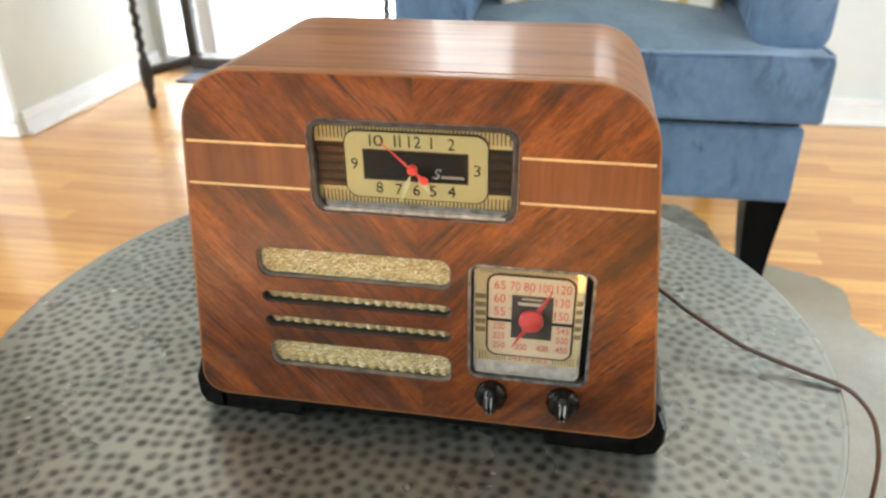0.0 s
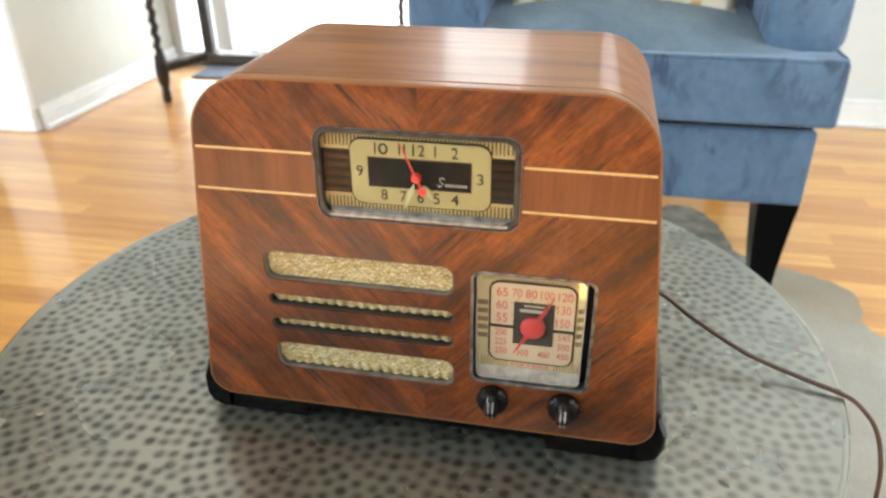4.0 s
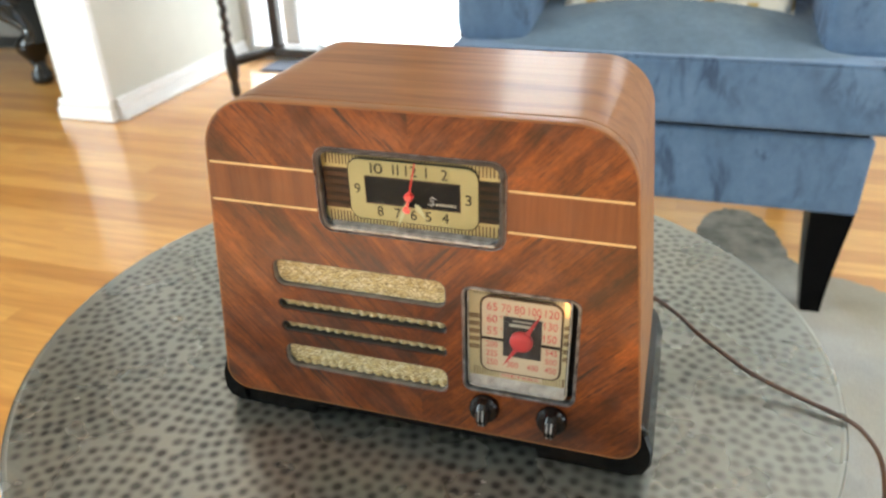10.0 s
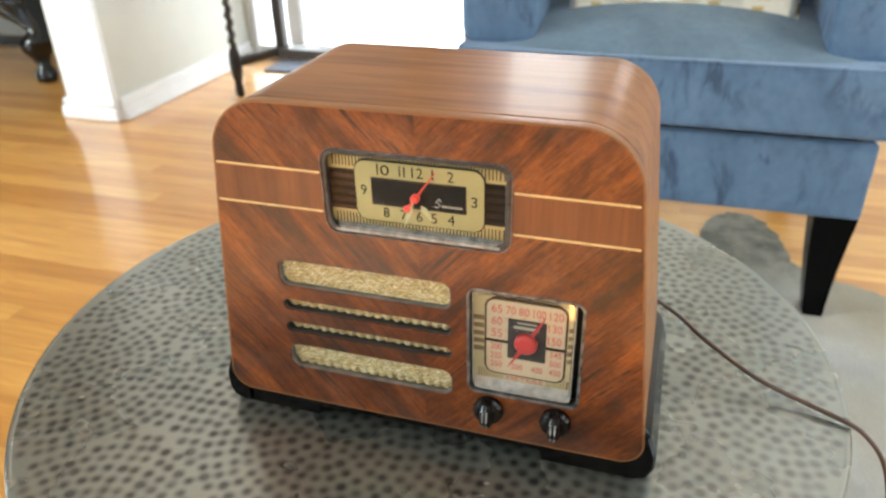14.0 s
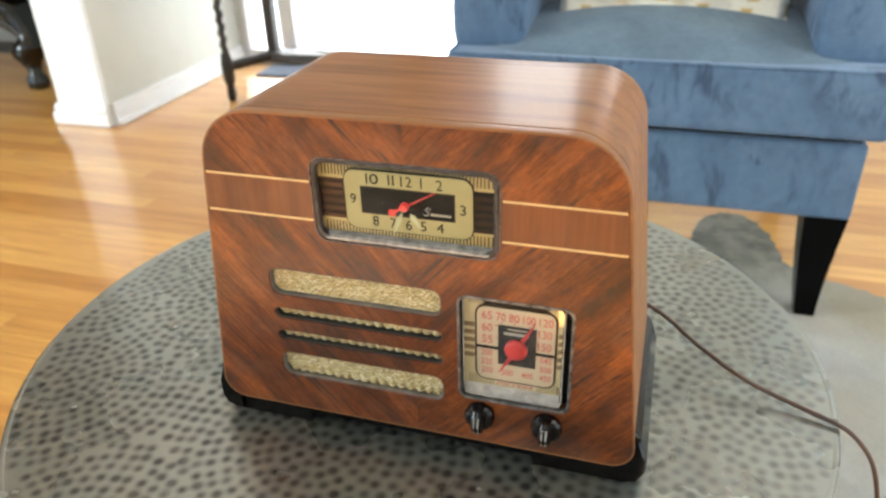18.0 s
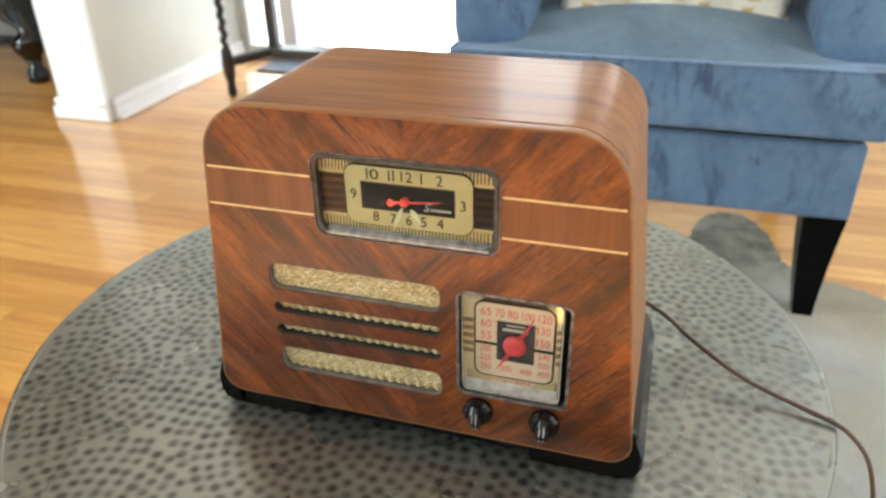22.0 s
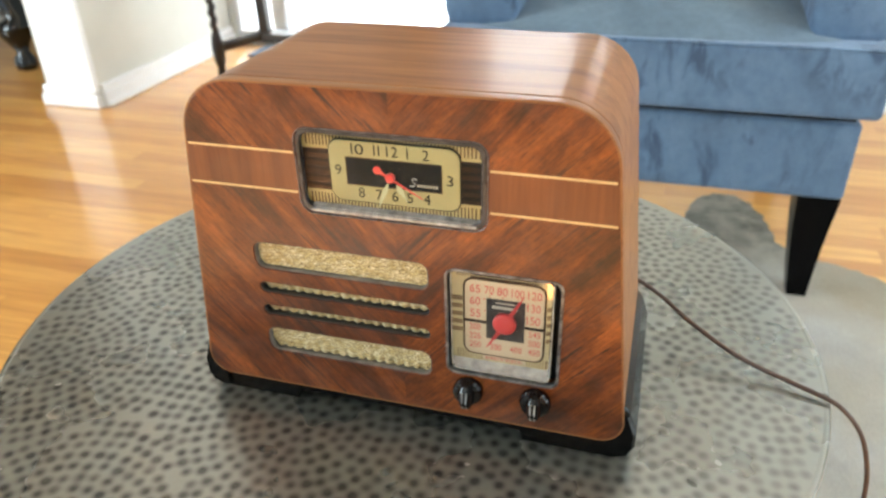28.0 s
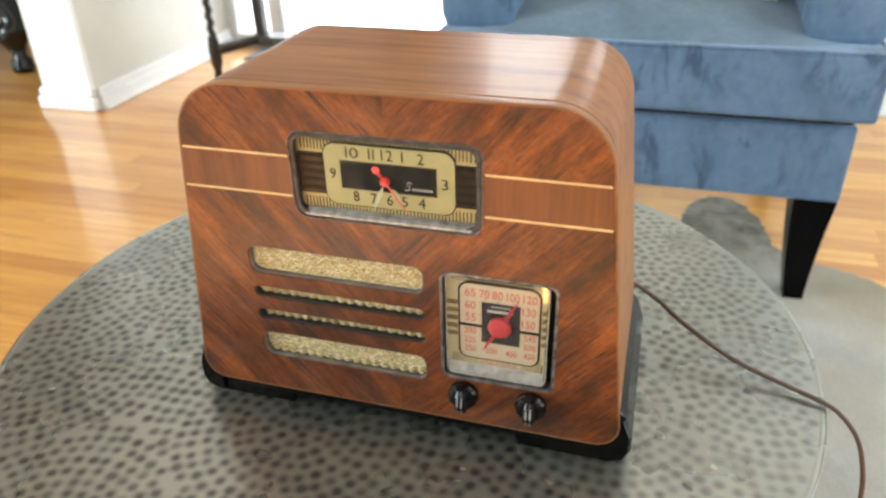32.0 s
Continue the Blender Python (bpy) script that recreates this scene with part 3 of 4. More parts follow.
def room():
    tagged(part("wall_left", box(-2.10, -1.885, 1.83, 2.80, 0, 2.7), M_WALL), "pale beige painted wall beside an archway", "wall", kind="structure")
    tagged(part("wall_bay", plate([(-2.1, 0), (0.95, 0), (0.95, 2.7), (-2.1, 2.7)], [rounded(-1.868, -0.12, 0.02, 2.2, 0.002), rounded(0.18, 0.74, 0.8, 1.62, 0.002)], 2.80, 2.92), M_WALL), "pale beige wall around a wide bright window", "wall", kind="structure")
    tagged(part("wall_back", box(0.78, 2.9, 2.41, 2.80, 0, 2.7), M_DAYLIT), "pale beige wall behind the armchair, bluish daylight in its colour", "wall", kind="structure")
    tagged(part("wall_right", plate([(-2.8, 0), (3.1, 0), (3.1, 2.7), (-2.8, 2.7)], [rounded(-0.7, 1.3, 0.7, 2.3, 0.002)], 2.9, 3.02), M_WALL), "pale beige wall with a tall window", "wall", kind="structure")
    bpy.data.objects["wall_right"].rotation_euler = (0, 0, 0)
    me = bpy.data.objects["wall_right"].data
    me.transform(Matrix(((0, 1, 0, 0), (1, 0, 0, 0), (0, 0, 1, 0), (0, 0, 0, 1))))
    me.flip_normals()
    tagged(part("wall_front", plate([(-4.8, 0), (3.02, 0), (3.02, 2.7), (-4.8, 2.7)], [rounded(-2.1, 0.3, 0.85, 2.35, 0.002)], -2.85, -2.72), M_WALL), "pale beige wall with a wide window", "wall", kind="structure")
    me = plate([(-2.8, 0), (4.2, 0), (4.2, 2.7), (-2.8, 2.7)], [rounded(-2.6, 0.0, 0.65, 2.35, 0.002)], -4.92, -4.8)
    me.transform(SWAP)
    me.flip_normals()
    tagged(part("wall_side_room", me, M_DIM_TAUPE), "dim-coloured taupe wall of the adjoining room with an added wide window", "wall", kind="structure")
    tagged(part("wall_far_room", box(-4.8, -2.1, 2.95, 3.05, 0, 2.7), M_DIM_TAUPE), "dim taupe far wall of the adjoining room", "wall", kind="structure")
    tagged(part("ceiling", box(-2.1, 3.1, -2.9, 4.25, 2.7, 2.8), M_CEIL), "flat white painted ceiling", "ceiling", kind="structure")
    tagged(part("ceiling_side_room", box(-4.95, -2.1004, -2.9, 4.25, 2.62, 2.8), M_DIM_TAUPE), "unseen ceiling of the adjoining room, its dimness in the taupe colour", "ceiling", kind="structure")
    tagged(part("backdrop", box(-6, 6, 6.0, 6.02, -1, 6), M_DAY), "bright overcast daylight outside the bay window", "sky", kind="structure")
    # casing on the end of the archway wall
    casing = thing("trim", -1.99, 1.8, 0, "glossy white painted archway casing with a plinth block", "casing", kind="structure")
    part("casing_board", box(-2.105, -1.882, 1.806, 1.828, 0.085, 2.69, 0.003), M_WHITE, casing)
    part("plinth_block", box(-2.145, -1.8815, 1.800, 1.834, 0, 0.05, 0.010, 4), M_WHITE, casing)
    part("plinth_cap", box(-2.132, -1.8817, 1.801, 1.832, 0.05, 0.085, 0.014, 4), M_WHITE, casing)
    # baseboards: a board with a moulded cap and a shoe strip
    base = thing("baseboard", -1.86, 2.4, 0, "white painted moulded baseboard", "baseboard", kind="structure")
    part("board", box(-1.883, -1.868, 1.836, 2.798, 0, 0.050, 0.002), M_WHITE, base)
    part("cap_moulding", box(-1.883, -1.8735, 1.836, 2.798, 0.056, 0.089, 0.009, 4), M_WHITE, base)
    part("bead", box(-1.883, -1.8655, 1.836, 2.798, 0.050, 0.0565, 0.003, 3), M_WHITE, base)
    part("shoe_strip", box(-1.867, -1.852, 1.836, 2.798, 0, 0.020, 0.008, 4), M_WHITE, base)
    base = thing("baseboard", 1.8, 2.4, 0, "white painted moulded baseboard behind the armchair", "baseboard", kind="structure")
    part("board", box(0.77, 2.89, 2.392, 2.408, 0, 0.075, 0.002), M_WHITE, base)
    part("cap_moulding", box(0.77, 2.89, 2.397, 2.408, 0.075, 0.1, 0.005, 3), M_WHITE, base)
    part("shoe_strip", box(0.77, 2.89, 2.380, 2.391, 0, 0.016, 0.005, 3), M_WHITE, base)
    # the bay windows
    win = thing("window_1", -0.9, 2.86, 0.02, "wide bright white-framed window reaching down near the floor", "window", kind="structure")
    part("window_frame", plate([(-1.866, 0.022), (-0.122, 0.022), (-0.122, 2.198), (-1.866, 2.198)], [rounded(a, b, 0.06, 2.14, 0.003) for a, b in ((-1.850, -1.665), (-1.595, -0.68), (-0.62, -0.17))], 2.825, 2.88, 0.004), M_WHITE, win)
    part("window_sill", box(-1.868, -0.12, 2.80, 2.92, 0.001, 0.0205, 0.004), M_WHITE, win)
    for a, b in ((-1.850, -1.665), (-1.595, -0.68), (-0.62, -0.17)):
        ob = part("pane", box(a + 0.001, b - 0.001, 2.850, 2.855, 0.061, 2.139), M_GLASS, win)
        ob.visible_shadow = False
    win = thing("window_2", 0.46, 2.86, 0.8, "small bright white-framed window behind the armchair", "window", kind="structure")
    part("window_frame", plate([(0.182, 0.802), (0.738, 0.802), (0.738, 1.618), (0.182, 1.618)], [rounded(0.22, 0.70, 0.84, 1.58, 0.003)], 2.825, 2.88, 0.004), M_WHITE, win)
    ob = part("pane", box(0.221, 0.699, 2.850, 2.855, 0.841, 1.579), M_GLASS, win)
    ob.visible_shadow = False


def floor_boards():
    tagged(part("floor", box(-4.8, 2.9, -2.75, 2.94, -0.06, -0.012), M_OAK), "honey-coloured oak strip floor", "floor", kind="structure")
    ground = bpy.data.objects["floor"]
    shapes = {}
    rnd = random.Random(4)
    width = 0.0635
    for r in range(47):
        y = -0.05 + r * width
        x = -3.9 - rnd.random() * 0.8
        end = 1.9 if y > 0.9 else -0.2
        while x < end:
            length = rnd.choice((0.8, 1.1, 1.4))
            if (y > 2.80 and x > -2.1) or x + length > 2.88:
                break
            if length not in shapes:
                ob = part("plank", box(0, length - 0.0006, 0, width - 0.0005, -0.012, 0), M_OAK, ground)
                shapes[length] = ob.data
            else:
                ob = new("plank", shapes[length])
                ob.parent = ground
            ob.location = (x * U, y * U, -0.0 + rnd.uniform(-0.0004, 0.0))
            x += length


# ---- windows outside the view that light the rooms ----
def room_windows():
    win = thing("window_3", -0.9, -2.8, 0.85, "wide white-framed window with two panes", "window", kind="structure")
    part("window_frame", plate([(-2.098, 0.852), (0.298, 0.852), (0.298, 2.348), (-2.098, 2.348)], [rounded(-2.04, -0.94, 0.91, 2.29, 0.003), rounded(-0.86, 0.24, 0.91, 2.29, 0.003)], -2.83, -2.79, 0.003), M_WHITE, win)
    # window_5 is added only as an opening for the fill lamp
    for label, name, a, b, z0, z1, x0 in (("tall white-framed side window", "window_4", -0.7, 1.3, 0.7, 2.3, 2.95), ("added unseen white-framed window for the adjoining room's fill lamp", "window_5", -2.6, 0.0, 0.65, 2.35, -4.90)):
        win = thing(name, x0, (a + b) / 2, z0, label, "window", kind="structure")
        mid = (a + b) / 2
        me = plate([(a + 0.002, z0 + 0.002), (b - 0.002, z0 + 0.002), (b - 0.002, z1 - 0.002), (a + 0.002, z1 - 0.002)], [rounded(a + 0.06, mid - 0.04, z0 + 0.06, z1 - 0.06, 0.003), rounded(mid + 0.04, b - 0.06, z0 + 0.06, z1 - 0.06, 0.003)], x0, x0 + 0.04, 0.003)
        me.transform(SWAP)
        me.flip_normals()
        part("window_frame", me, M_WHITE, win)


# ---- the cowhide rug ----
def rug():
    edge = [(0.57, 1.26), (0.66, 1.225), (0.735, 1.145), (0.72, 1.03), (0.78, 0.95), (0.92, 0.86), (0.98, 0.70), (0.86, 0.50), (0.83, 0.25), (0.86, 0.0), (0.76, -0.17), (0.50, -0.19), (0.30, -0.08), (0.05, 0.0), (-0.2, 0.06), (-0.36, 0.2), (-0.42, 0.38), (-0.45, 0.55), (-0.30, 0.80), (-0.10, 0.98), (0.10, 1.08), (0.22, 1.20), (0.262, 1.34),
            (0.285, 1.48), (0.345, 1.57), (0.42, 1.555), (0.475, 1.44), (0.50, 1.31)]
    pts = smooth_path([(x, y, 0) for x, y in edge] + [(*edge[0], 0)], 6)[:-1]
    rnd = random.Random(7)
    loop = [(p.x + rnd.uniform(-0.006, 0.006), p.y + rnd.uniform(-0.006, 0.006)) for p in pts]
    me = plate(loop, [], -0.005, 0.0, 0.001)
    me.transform(Matrix.Rotation(radians(-90), 4, "X"))
    me.transform(Matrix.Translation((0, 0, 0.0055 - max(v.co.z for v in me.vertices))))
    tagged(part("cowhide_rug", me, M_HIDE), "white cowhide rug with grey-brown patches on the floor", "rug")


# ---- the table ----
TC, TR = (-0.0440, 0.147), 0.3785


def table():
    t = thing("round_table", TC[0], TC[1], 0, "round side table with a hammered pewter-coloured metal top", "table")
    step = 0.0018
    n = int(TR / step) + 2
    xs = np.arange(-n, n + 1) * step
    gx, gy = np.meshgrid(xs, xs)
    h = np.zeros_like(gx)
    rnd = random.Random(11)
    # the hammer went round in many small swirls: arcs of dents about scattered centres
    centres = []
    while len(centres) < 15:
        p = Vector((rnd.uniform(-TR, TR), rnd.uniform(-TR, TR)))
        if p.length < TR + 0.03 and all((p - q).length > 0.115 for q in centres):
            centres.append(p)
    taken = {}

    def dent(p, gap):
        cell = int(p.x // 0.012), int(p.y // 0.012)
        if p.length > TR - 0.0095 or any((o - p).length < gap for u in (-1, 0, 1) for v in (-1, 0, 1) for o in taken.get((cell[0] + u, cell[1] + v), ())):
            return
        taken.setdefault(cell, []).append(p)
        size, deep = rnd.uniform(0.0042, 0.0049), rnd.uniform(0.00006, 0.00009)
        i0, j0 = int(round(p.x / step)) + n, int(round(p.y / step)) + n
        s = slice(max(j0 - 4, 0), j0 + 5), slice(max(i0 - 4, 0), i0 + 5)
        d2 = (gx[s] - p.x) ** 2 + (gy[s] - p.y) ** 2
        h[s] -= deep * np.exp(-(d2 / (size * size)) ** 1.2)

    for m, centre in enumerate(centres):
        r = 0.006
        while r < 0.30:
            count = max(3, int(2 * math.pi * r / 0.0119))
            off = rnd.random() * 6
            for i in range(count):
                a = off + 2 * math.pi * (i + rnd.uniform(-0.10, 0.10)) / count
                rr = r + rnd.uniform(-0.0010, 0.0010)
                p = centre + Vector((rr * math.cos(a), rr * math.sin(a)))
                if min(range(len(centres)), key=lambda q: (centres[q] - p).length) == m:
                    dent(p, 0.0092)
            r += 0.0115
    for i in range(9000):
        dent(Vector((rnd.uniform(-TR, TR), rnd.uniform(-TR, TR))), 0.0106)
    rad = np.hypot(gx, gy)
    inside = rad < TR - 0.0030
    index = -np.ones(gx.shape, int)
    index[inside] = np.arange(inside.sum())
    verts = np.stack([gx[inside] + TC[0], gy[inside] + TC[1], h[inside] + 0.5], 1)
    a, b, c, d = index[:-1, :-1], index[:-1, 1:], index[1:, 1:], index[1:, :-1]
    ok = (a >= 0) & (b >= 0) & (c >= 0) & (d >= 0)
    faces = np.stack([a[ok], b[ok], c[ok], d[ok]], 1)
    me = bpy.data.meshes.new("tabletop")
    me.from_pydata(verts.tolist(), [], faces.tolist())
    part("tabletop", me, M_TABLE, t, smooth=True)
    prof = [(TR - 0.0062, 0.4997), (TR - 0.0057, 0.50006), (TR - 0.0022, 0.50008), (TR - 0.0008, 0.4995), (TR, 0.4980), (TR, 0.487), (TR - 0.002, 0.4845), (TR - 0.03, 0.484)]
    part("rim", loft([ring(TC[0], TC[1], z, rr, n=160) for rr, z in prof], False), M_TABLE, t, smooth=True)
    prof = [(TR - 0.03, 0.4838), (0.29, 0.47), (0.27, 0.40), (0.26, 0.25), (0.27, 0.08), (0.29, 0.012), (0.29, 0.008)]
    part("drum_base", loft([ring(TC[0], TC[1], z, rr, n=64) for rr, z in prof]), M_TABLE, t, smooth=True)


# ---- the radio ----
HUB = (0.0012, 0.7180)
CLOCK = (-0.0642, 0.0668, 0.6878, 0.7482)
DIAL = (0.0386, 0.1202, 0.5640, 0.6543)


def outline(inset=0.0):
    return trapezium(0.1462, 0.1725, 0.5215, 0.7785, 0.042, 0.018, 12, inset)


def radio():
    r = thing("clock_radio", 0, 0.085, 0.5, "vintage walnut clock radio with a gold grille on a metal table", "radio")
    # cabinet shell, front board and its pale edge
    shell = part("cabinet", loft([[(x, y, z) for x, z in outline(i)] for y, i in ((0.0105, 0.0), (0.0125, 0.0), (0.161, 0.0), (0.1645, 0.0), (0.1685, 0.0013), (0.1705, 0.004))]), M_TOP, r, "lacquered straight-grained walnut cabinet")
    for p in shell.data.polygons:
        p.use_smooth = len(p.vertices) == 4
    part("edge_banding", plate(outline(), [outline(0.0014)], 0.0001, 0.0102, 0.0004), M_EDGE, shell, "pale wooden edge line")
    slots = [rounded(-0.1112, 0.0256, z0, z1, rr) for z0, z1, rr in ((0.6326, 0.6560, 0.008), (0.6108, 0.6208, 0.0049), (0.5900, 0.5996, 0.0047), (0.5548, 0.5780, 0.008))]
    front = part("front_panel", plate(outline(0.0013), [*slots, rounded(*CLOCK, 0.009), rounded(*DIAL, 0.007)], 0.0, 0.0100, 0.0004), M_FRONT, r, "book-matched walnut veneer front with a V grain")
    for z0 in (0.7012, 0.7308):
        for x0, x1 in ((-0.1462 - (0.7785 - z0) * 0.1023 + 0.0028, CLOCK[0] - 0.003), (CLOCK[1] + 0.003, 0.1462 + (0.7785 - z0) * 0.1023 - 0.0028)):
            part("inlay_line", box(x0, x1, -0.0003, 0.001, z0 - 0.0008, z0 + 0.0008), M_INLAY, front, "pale maple inlay line")
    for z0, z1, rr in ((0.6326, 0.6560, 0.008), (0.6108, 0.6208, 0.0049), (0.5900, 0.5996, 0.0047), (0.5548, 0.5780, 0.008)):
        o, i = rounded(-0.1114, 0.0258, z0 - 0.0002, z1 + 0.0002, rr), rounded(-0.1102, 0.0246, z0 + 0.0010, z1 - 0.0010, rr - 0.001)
        # narrow slots get a near-black lining: the shade of their depth as colour
        part("slot_lining", plate(o, [i], 0.0012, 0.0076), M_SLOT_SHADE if z1 - z0 < 0.015 else M_SLOT, front, "dark slot edge lining")
    # cloth behind the slots, gently puckered
    bm = bmesh.new()
    nx, nz = 150, 90

    def depth(x, z, i, j):
        y = 0.0056 + 0.00008 * math.sin(i * 1.05 + (j % 2)) * math.sin(j * 1.9)
        for low in (0.5556, 0.5905, 0.6112):
            if low - 0.003 < z < low + 0.009:
                y += 0.0026 * (1 - abs(math.sin(math.pi * x / 0.0078))) * (1 - abs(z - low) / 0.009)
        return y

    spots = [[(-0.114 + 0.143 * i / nx, 0.55 + 0.11 * j / nz) for i in range(nx + 1)] for j in range(nz + 1)]
    grid = [[bm.verts.new((x, depth(x, z, i, j), z)) for i, (x, z) in enumerate(row)] for j, row in enumerate(spots)]
    for j in range(nz):
        for i in range(nx):
            bm.faces.new((grid[j][i], grid[j][i + 1], grid[j + 1][i + 1], grid[j + 1][i]))
    part("grille_cloth", bm, M_CLOTH, r, "woven straw-gold grille cloth", smooth=True)
    clock(r)
    dial(r)
    for x in (0.0548, 0.1058):
        knob(r, x, 0.5505)
    # black base: side runners and front feet
    for s in (-1, 1):
        rings = []
        for y, i in ((0.003, 0.002), (0.006, 0.0), (0.163, 0.0), (0.168, 0.003)):
            rings.append([(s * (x + 0), y, z) for x, z in ((0.1665 + 0.001, 0.556 - i), (0.1745 - i, 0.547 - i), (0.1802 - i, 0.530), (0.1802 - i, 0.516), (0.1765 - i, 0.508), (0.165, 0.5045), (0.160, 0.5045), (0.160, 0.5225), (0.1665, 0.53))])
        part("base_runner", loft(rings), M_LACQUER, r, "glossy black base runner")
    low = [(-0.174, 0.5222), (-0.174, 0.513), (-0.1725, 0.5075), (-0.169, 0.5035), (-0.163, 0.5012), (-0.096, 0.5012), (-0.093, 0.5105), (0.093, 0.5105), (0.096, 0.5012), (0.163, 0.5012), (0.169, 0.5035), (0.1725, 0.5075), (0.174, 0.513), (0.174, 0.5222)]
    part("base", plate(low, [], 0.0060, 0.166, 0.001), M_LACQUER, r, "black base with two feet")
    part("back_panel", box(-0.135, 0.135, 0.1706, 0.1735, 0.53, 0.765), M_DARKWOOD, r)


def bars(parent, x0, x1, y, z0, z1, n, material):
    for i in range(n):
        a = x0 + (x1 - x0) * (i + 0.25) / n
        part("stripe", box(a, a + (x1 - x0) / n * 0.32, y - 0.0003, y, z0, z1), material, parent)


def clock(r):
    c = part("clock_face", plate(rounded(CLOCK[0] + 0.001, CLOCK[1] - 0.001, CLOCK[2] + 0.001, CLOCK[3] - 0.001, 0.008), [], 0.0060, 0.0080), M_GOLD, r, "gold clock face with a cream centre plate")
    part("bezel", plate(rounded(CLOCK[0] - 0.0012, CLOCK[1] + 0.0012, CLOCK[2] - 0.0012, CLOCK[3] + 0.0012, 0.0095), [rounded(CLOCK[0] + 0.0026, CLOCK[1] - 0.0030, CLOCK[2] + 0.0030, CLOCK[3] - 0.0026, 0.007)], -0.0003, 0.0058, 0.0012), M_RIM, c, "dull dark grey clock bezel")
    part("bezel_lip", plate(rounded(CLOCK[0] - 0.0018, CLOCK[1] + 0.0018, CLOCK[2] - 0.0019, CLOCK[3] + 0.0016, 0.0100), [rounded(CLOCK[0] - 0.0011, CLOCK[1] + 0.0011, CLOCK[2] - 0.0011, CLOCK[3] + 0.0011, 0.0094)], -0.0010, 0.0012, 0.0004), M_RIMEDGE, c, "worn grey metal lip")
    part("lower_ledge", loft([[(x, y, z) for y, z in ((0.0058, CLOCK[2] + 0.0004), (-0.0009, CLOCK[2] + 0.0004), (-0.0009, CLOCK[2] + 0.0018), (0.0010, CLOCK[2] + 0.0034), (0.0058, CLOCK[2] + 0.0046))] for x in (CLOCK[0] + 0.006, CLOCK[1] - 0.006)]), M_LEDGE, c, "worn silver-grey ledge below the clock face")
    # fluted gold rows and wood-toned wings
    bars(c, CLOCK[0] + 0.004, CLOCK[1] - 0.004, 0.0060, CLOCK[3] - 0.0125, CLOCK[3] - 0.0028, 50, M_BAR)
    bars(c, CLOCK[0] + 0.004, CLOCK[1] - 0.004, 0.0060, CLOCK[2] + 0.0028, CLOCK[2] + 0.0125, 50, M_BAR)
    for x0, x1 in ((CLOCK[0] + 0.002, -0.043), (0.049, CLOCK[1] - 0.002)):
        w = part("wing", box(x0, x1, 0.0055, 0.0061, CLOCK[2] + 0.0150, CLOCK[3] - 0.0150), M_WING if x0 < 0 else M_BROWN, c, "brown striped wing")
        for k in range(5):
            z = CLOCK[2] + 0.018 + k * 0.0060
            part("stripe", box(x0 + 0.001, x1 - 0.001, 0.0052, 0.0056, z, z + 0.0026), M_STRIPE if x0 < 0 else M_BLACK, w)
    part("dial_border", plate(rounded(-0.0436, 0.0494, 0.6962, 0.7418, 0.0085), [], 0.0050, 0.0056), M_INK, c)
    p = part("dial_plate", plate(rounded(-0.0428, 0.0486, 0.6970, 0.7410, 0.008), [], 0.0044, 0.0050), M_CREAM, c, "cream dial plate with black numerals")
    part("dial_window_border", box(-0.0312, 0.0366, 0.0042, 0.0045, 0.7092, 0.7298), M_BAR, p)
    part("dial_window", box(-0.0304, 0.0358, 0.0040, 0.0043, 0.7100, 0.7290), M_BLACK, p)
    for x, z in ((-0.0258, 0.7356), (-0.0098, 0.7358), (-0.0066, 0.7358), (-0.0008, 0.7358), (0.0133, 0.7356)):
        part("numeral", box(x - 0.00052, x + 0.00052, 0.0041, 0.0043, z - 0.0038, z + 0.0038), M_INK, p)
    for text, x, z, wide in (("0", -0.0205, 0.7356, 0.0064), ("2", 0.0044, 0.7358, 0.0044), ("2", 0.0258, 0.7354, 0.0044), ("3", 0.0420, 0.7190, 0.0043), ("4", 0.0258, 0.7038, 0.0050),
                             ("5", 0.0138, 0.7036, 0.0042), ("6", 0.0032, 0.7036, 0.0044), ("7", -0.0082, 0.7036, 0.0044), ("8", -0.0210, 0.7040, 0.0044), ("9", -0.0368, 0.7196, 0.0044)):
        part("numeral", lettered(text, wide, 0.0075, x, z, 0.0042), M_INK, p)
    # the maker's script as a plain flourish and bar
    for k in range(7):
        part("name_bar", box(0.0196 + 0.0021 * k, 0.0210 + 0.0021 * k, 0.0036, 0.0039, 0.7128, 0.7144), M_BRASS, p)
    part("name_flourish", tube(smooth_path([(0.0196, 0.0037, 0.7175), (0.0172, 0.0037, 0.7186), (0.0160, 0.0037, 0.7166), (0.0180, 0.0037, 0.7146), (0.0166, 0.0037, 0.7126), (0.0142, 0.0037, 0.7132)], 4), 0.00022, 5), M_SILVER, p)
    lens(c, CLOCK[0] + 0.0028, CLOCK[1] - 0.0028, CLOCK[2] + 0.0028, CLOCK[3] - 0.0024, -0.0014, 0.0014, M_LENS)
    hx, hz = HUB
    hub = (hx, 0.0018, hz)

    def pointer(name, shape, y0, y1, material, label):
        loop = [(hx + x, hz + z) for x, z in shape]
        return part(name, plate(loop, [], y0, y1), material, c, label, origin=hub)

    # drawn pointing to twelve; motions() turns them
    hour = pointer("hour_hand", [(-0.0004, 0.0068), (-0.0023, 0.0100), (0, 0.0205), (0.0023, 0.0100), (0.0004, 0.0068)], 0.0030, 0.0034, M_HAND, "cream hour hand")
    minute = pointer("minute_hand", [(-0.0004, 0.0050), (-0.0018, 0.0110), (0, 0.0265), (0.0018, 0.0110), (0.0004, 0.0050)], 0.0023, 0.0027, M_HAND, "cream minute hand")
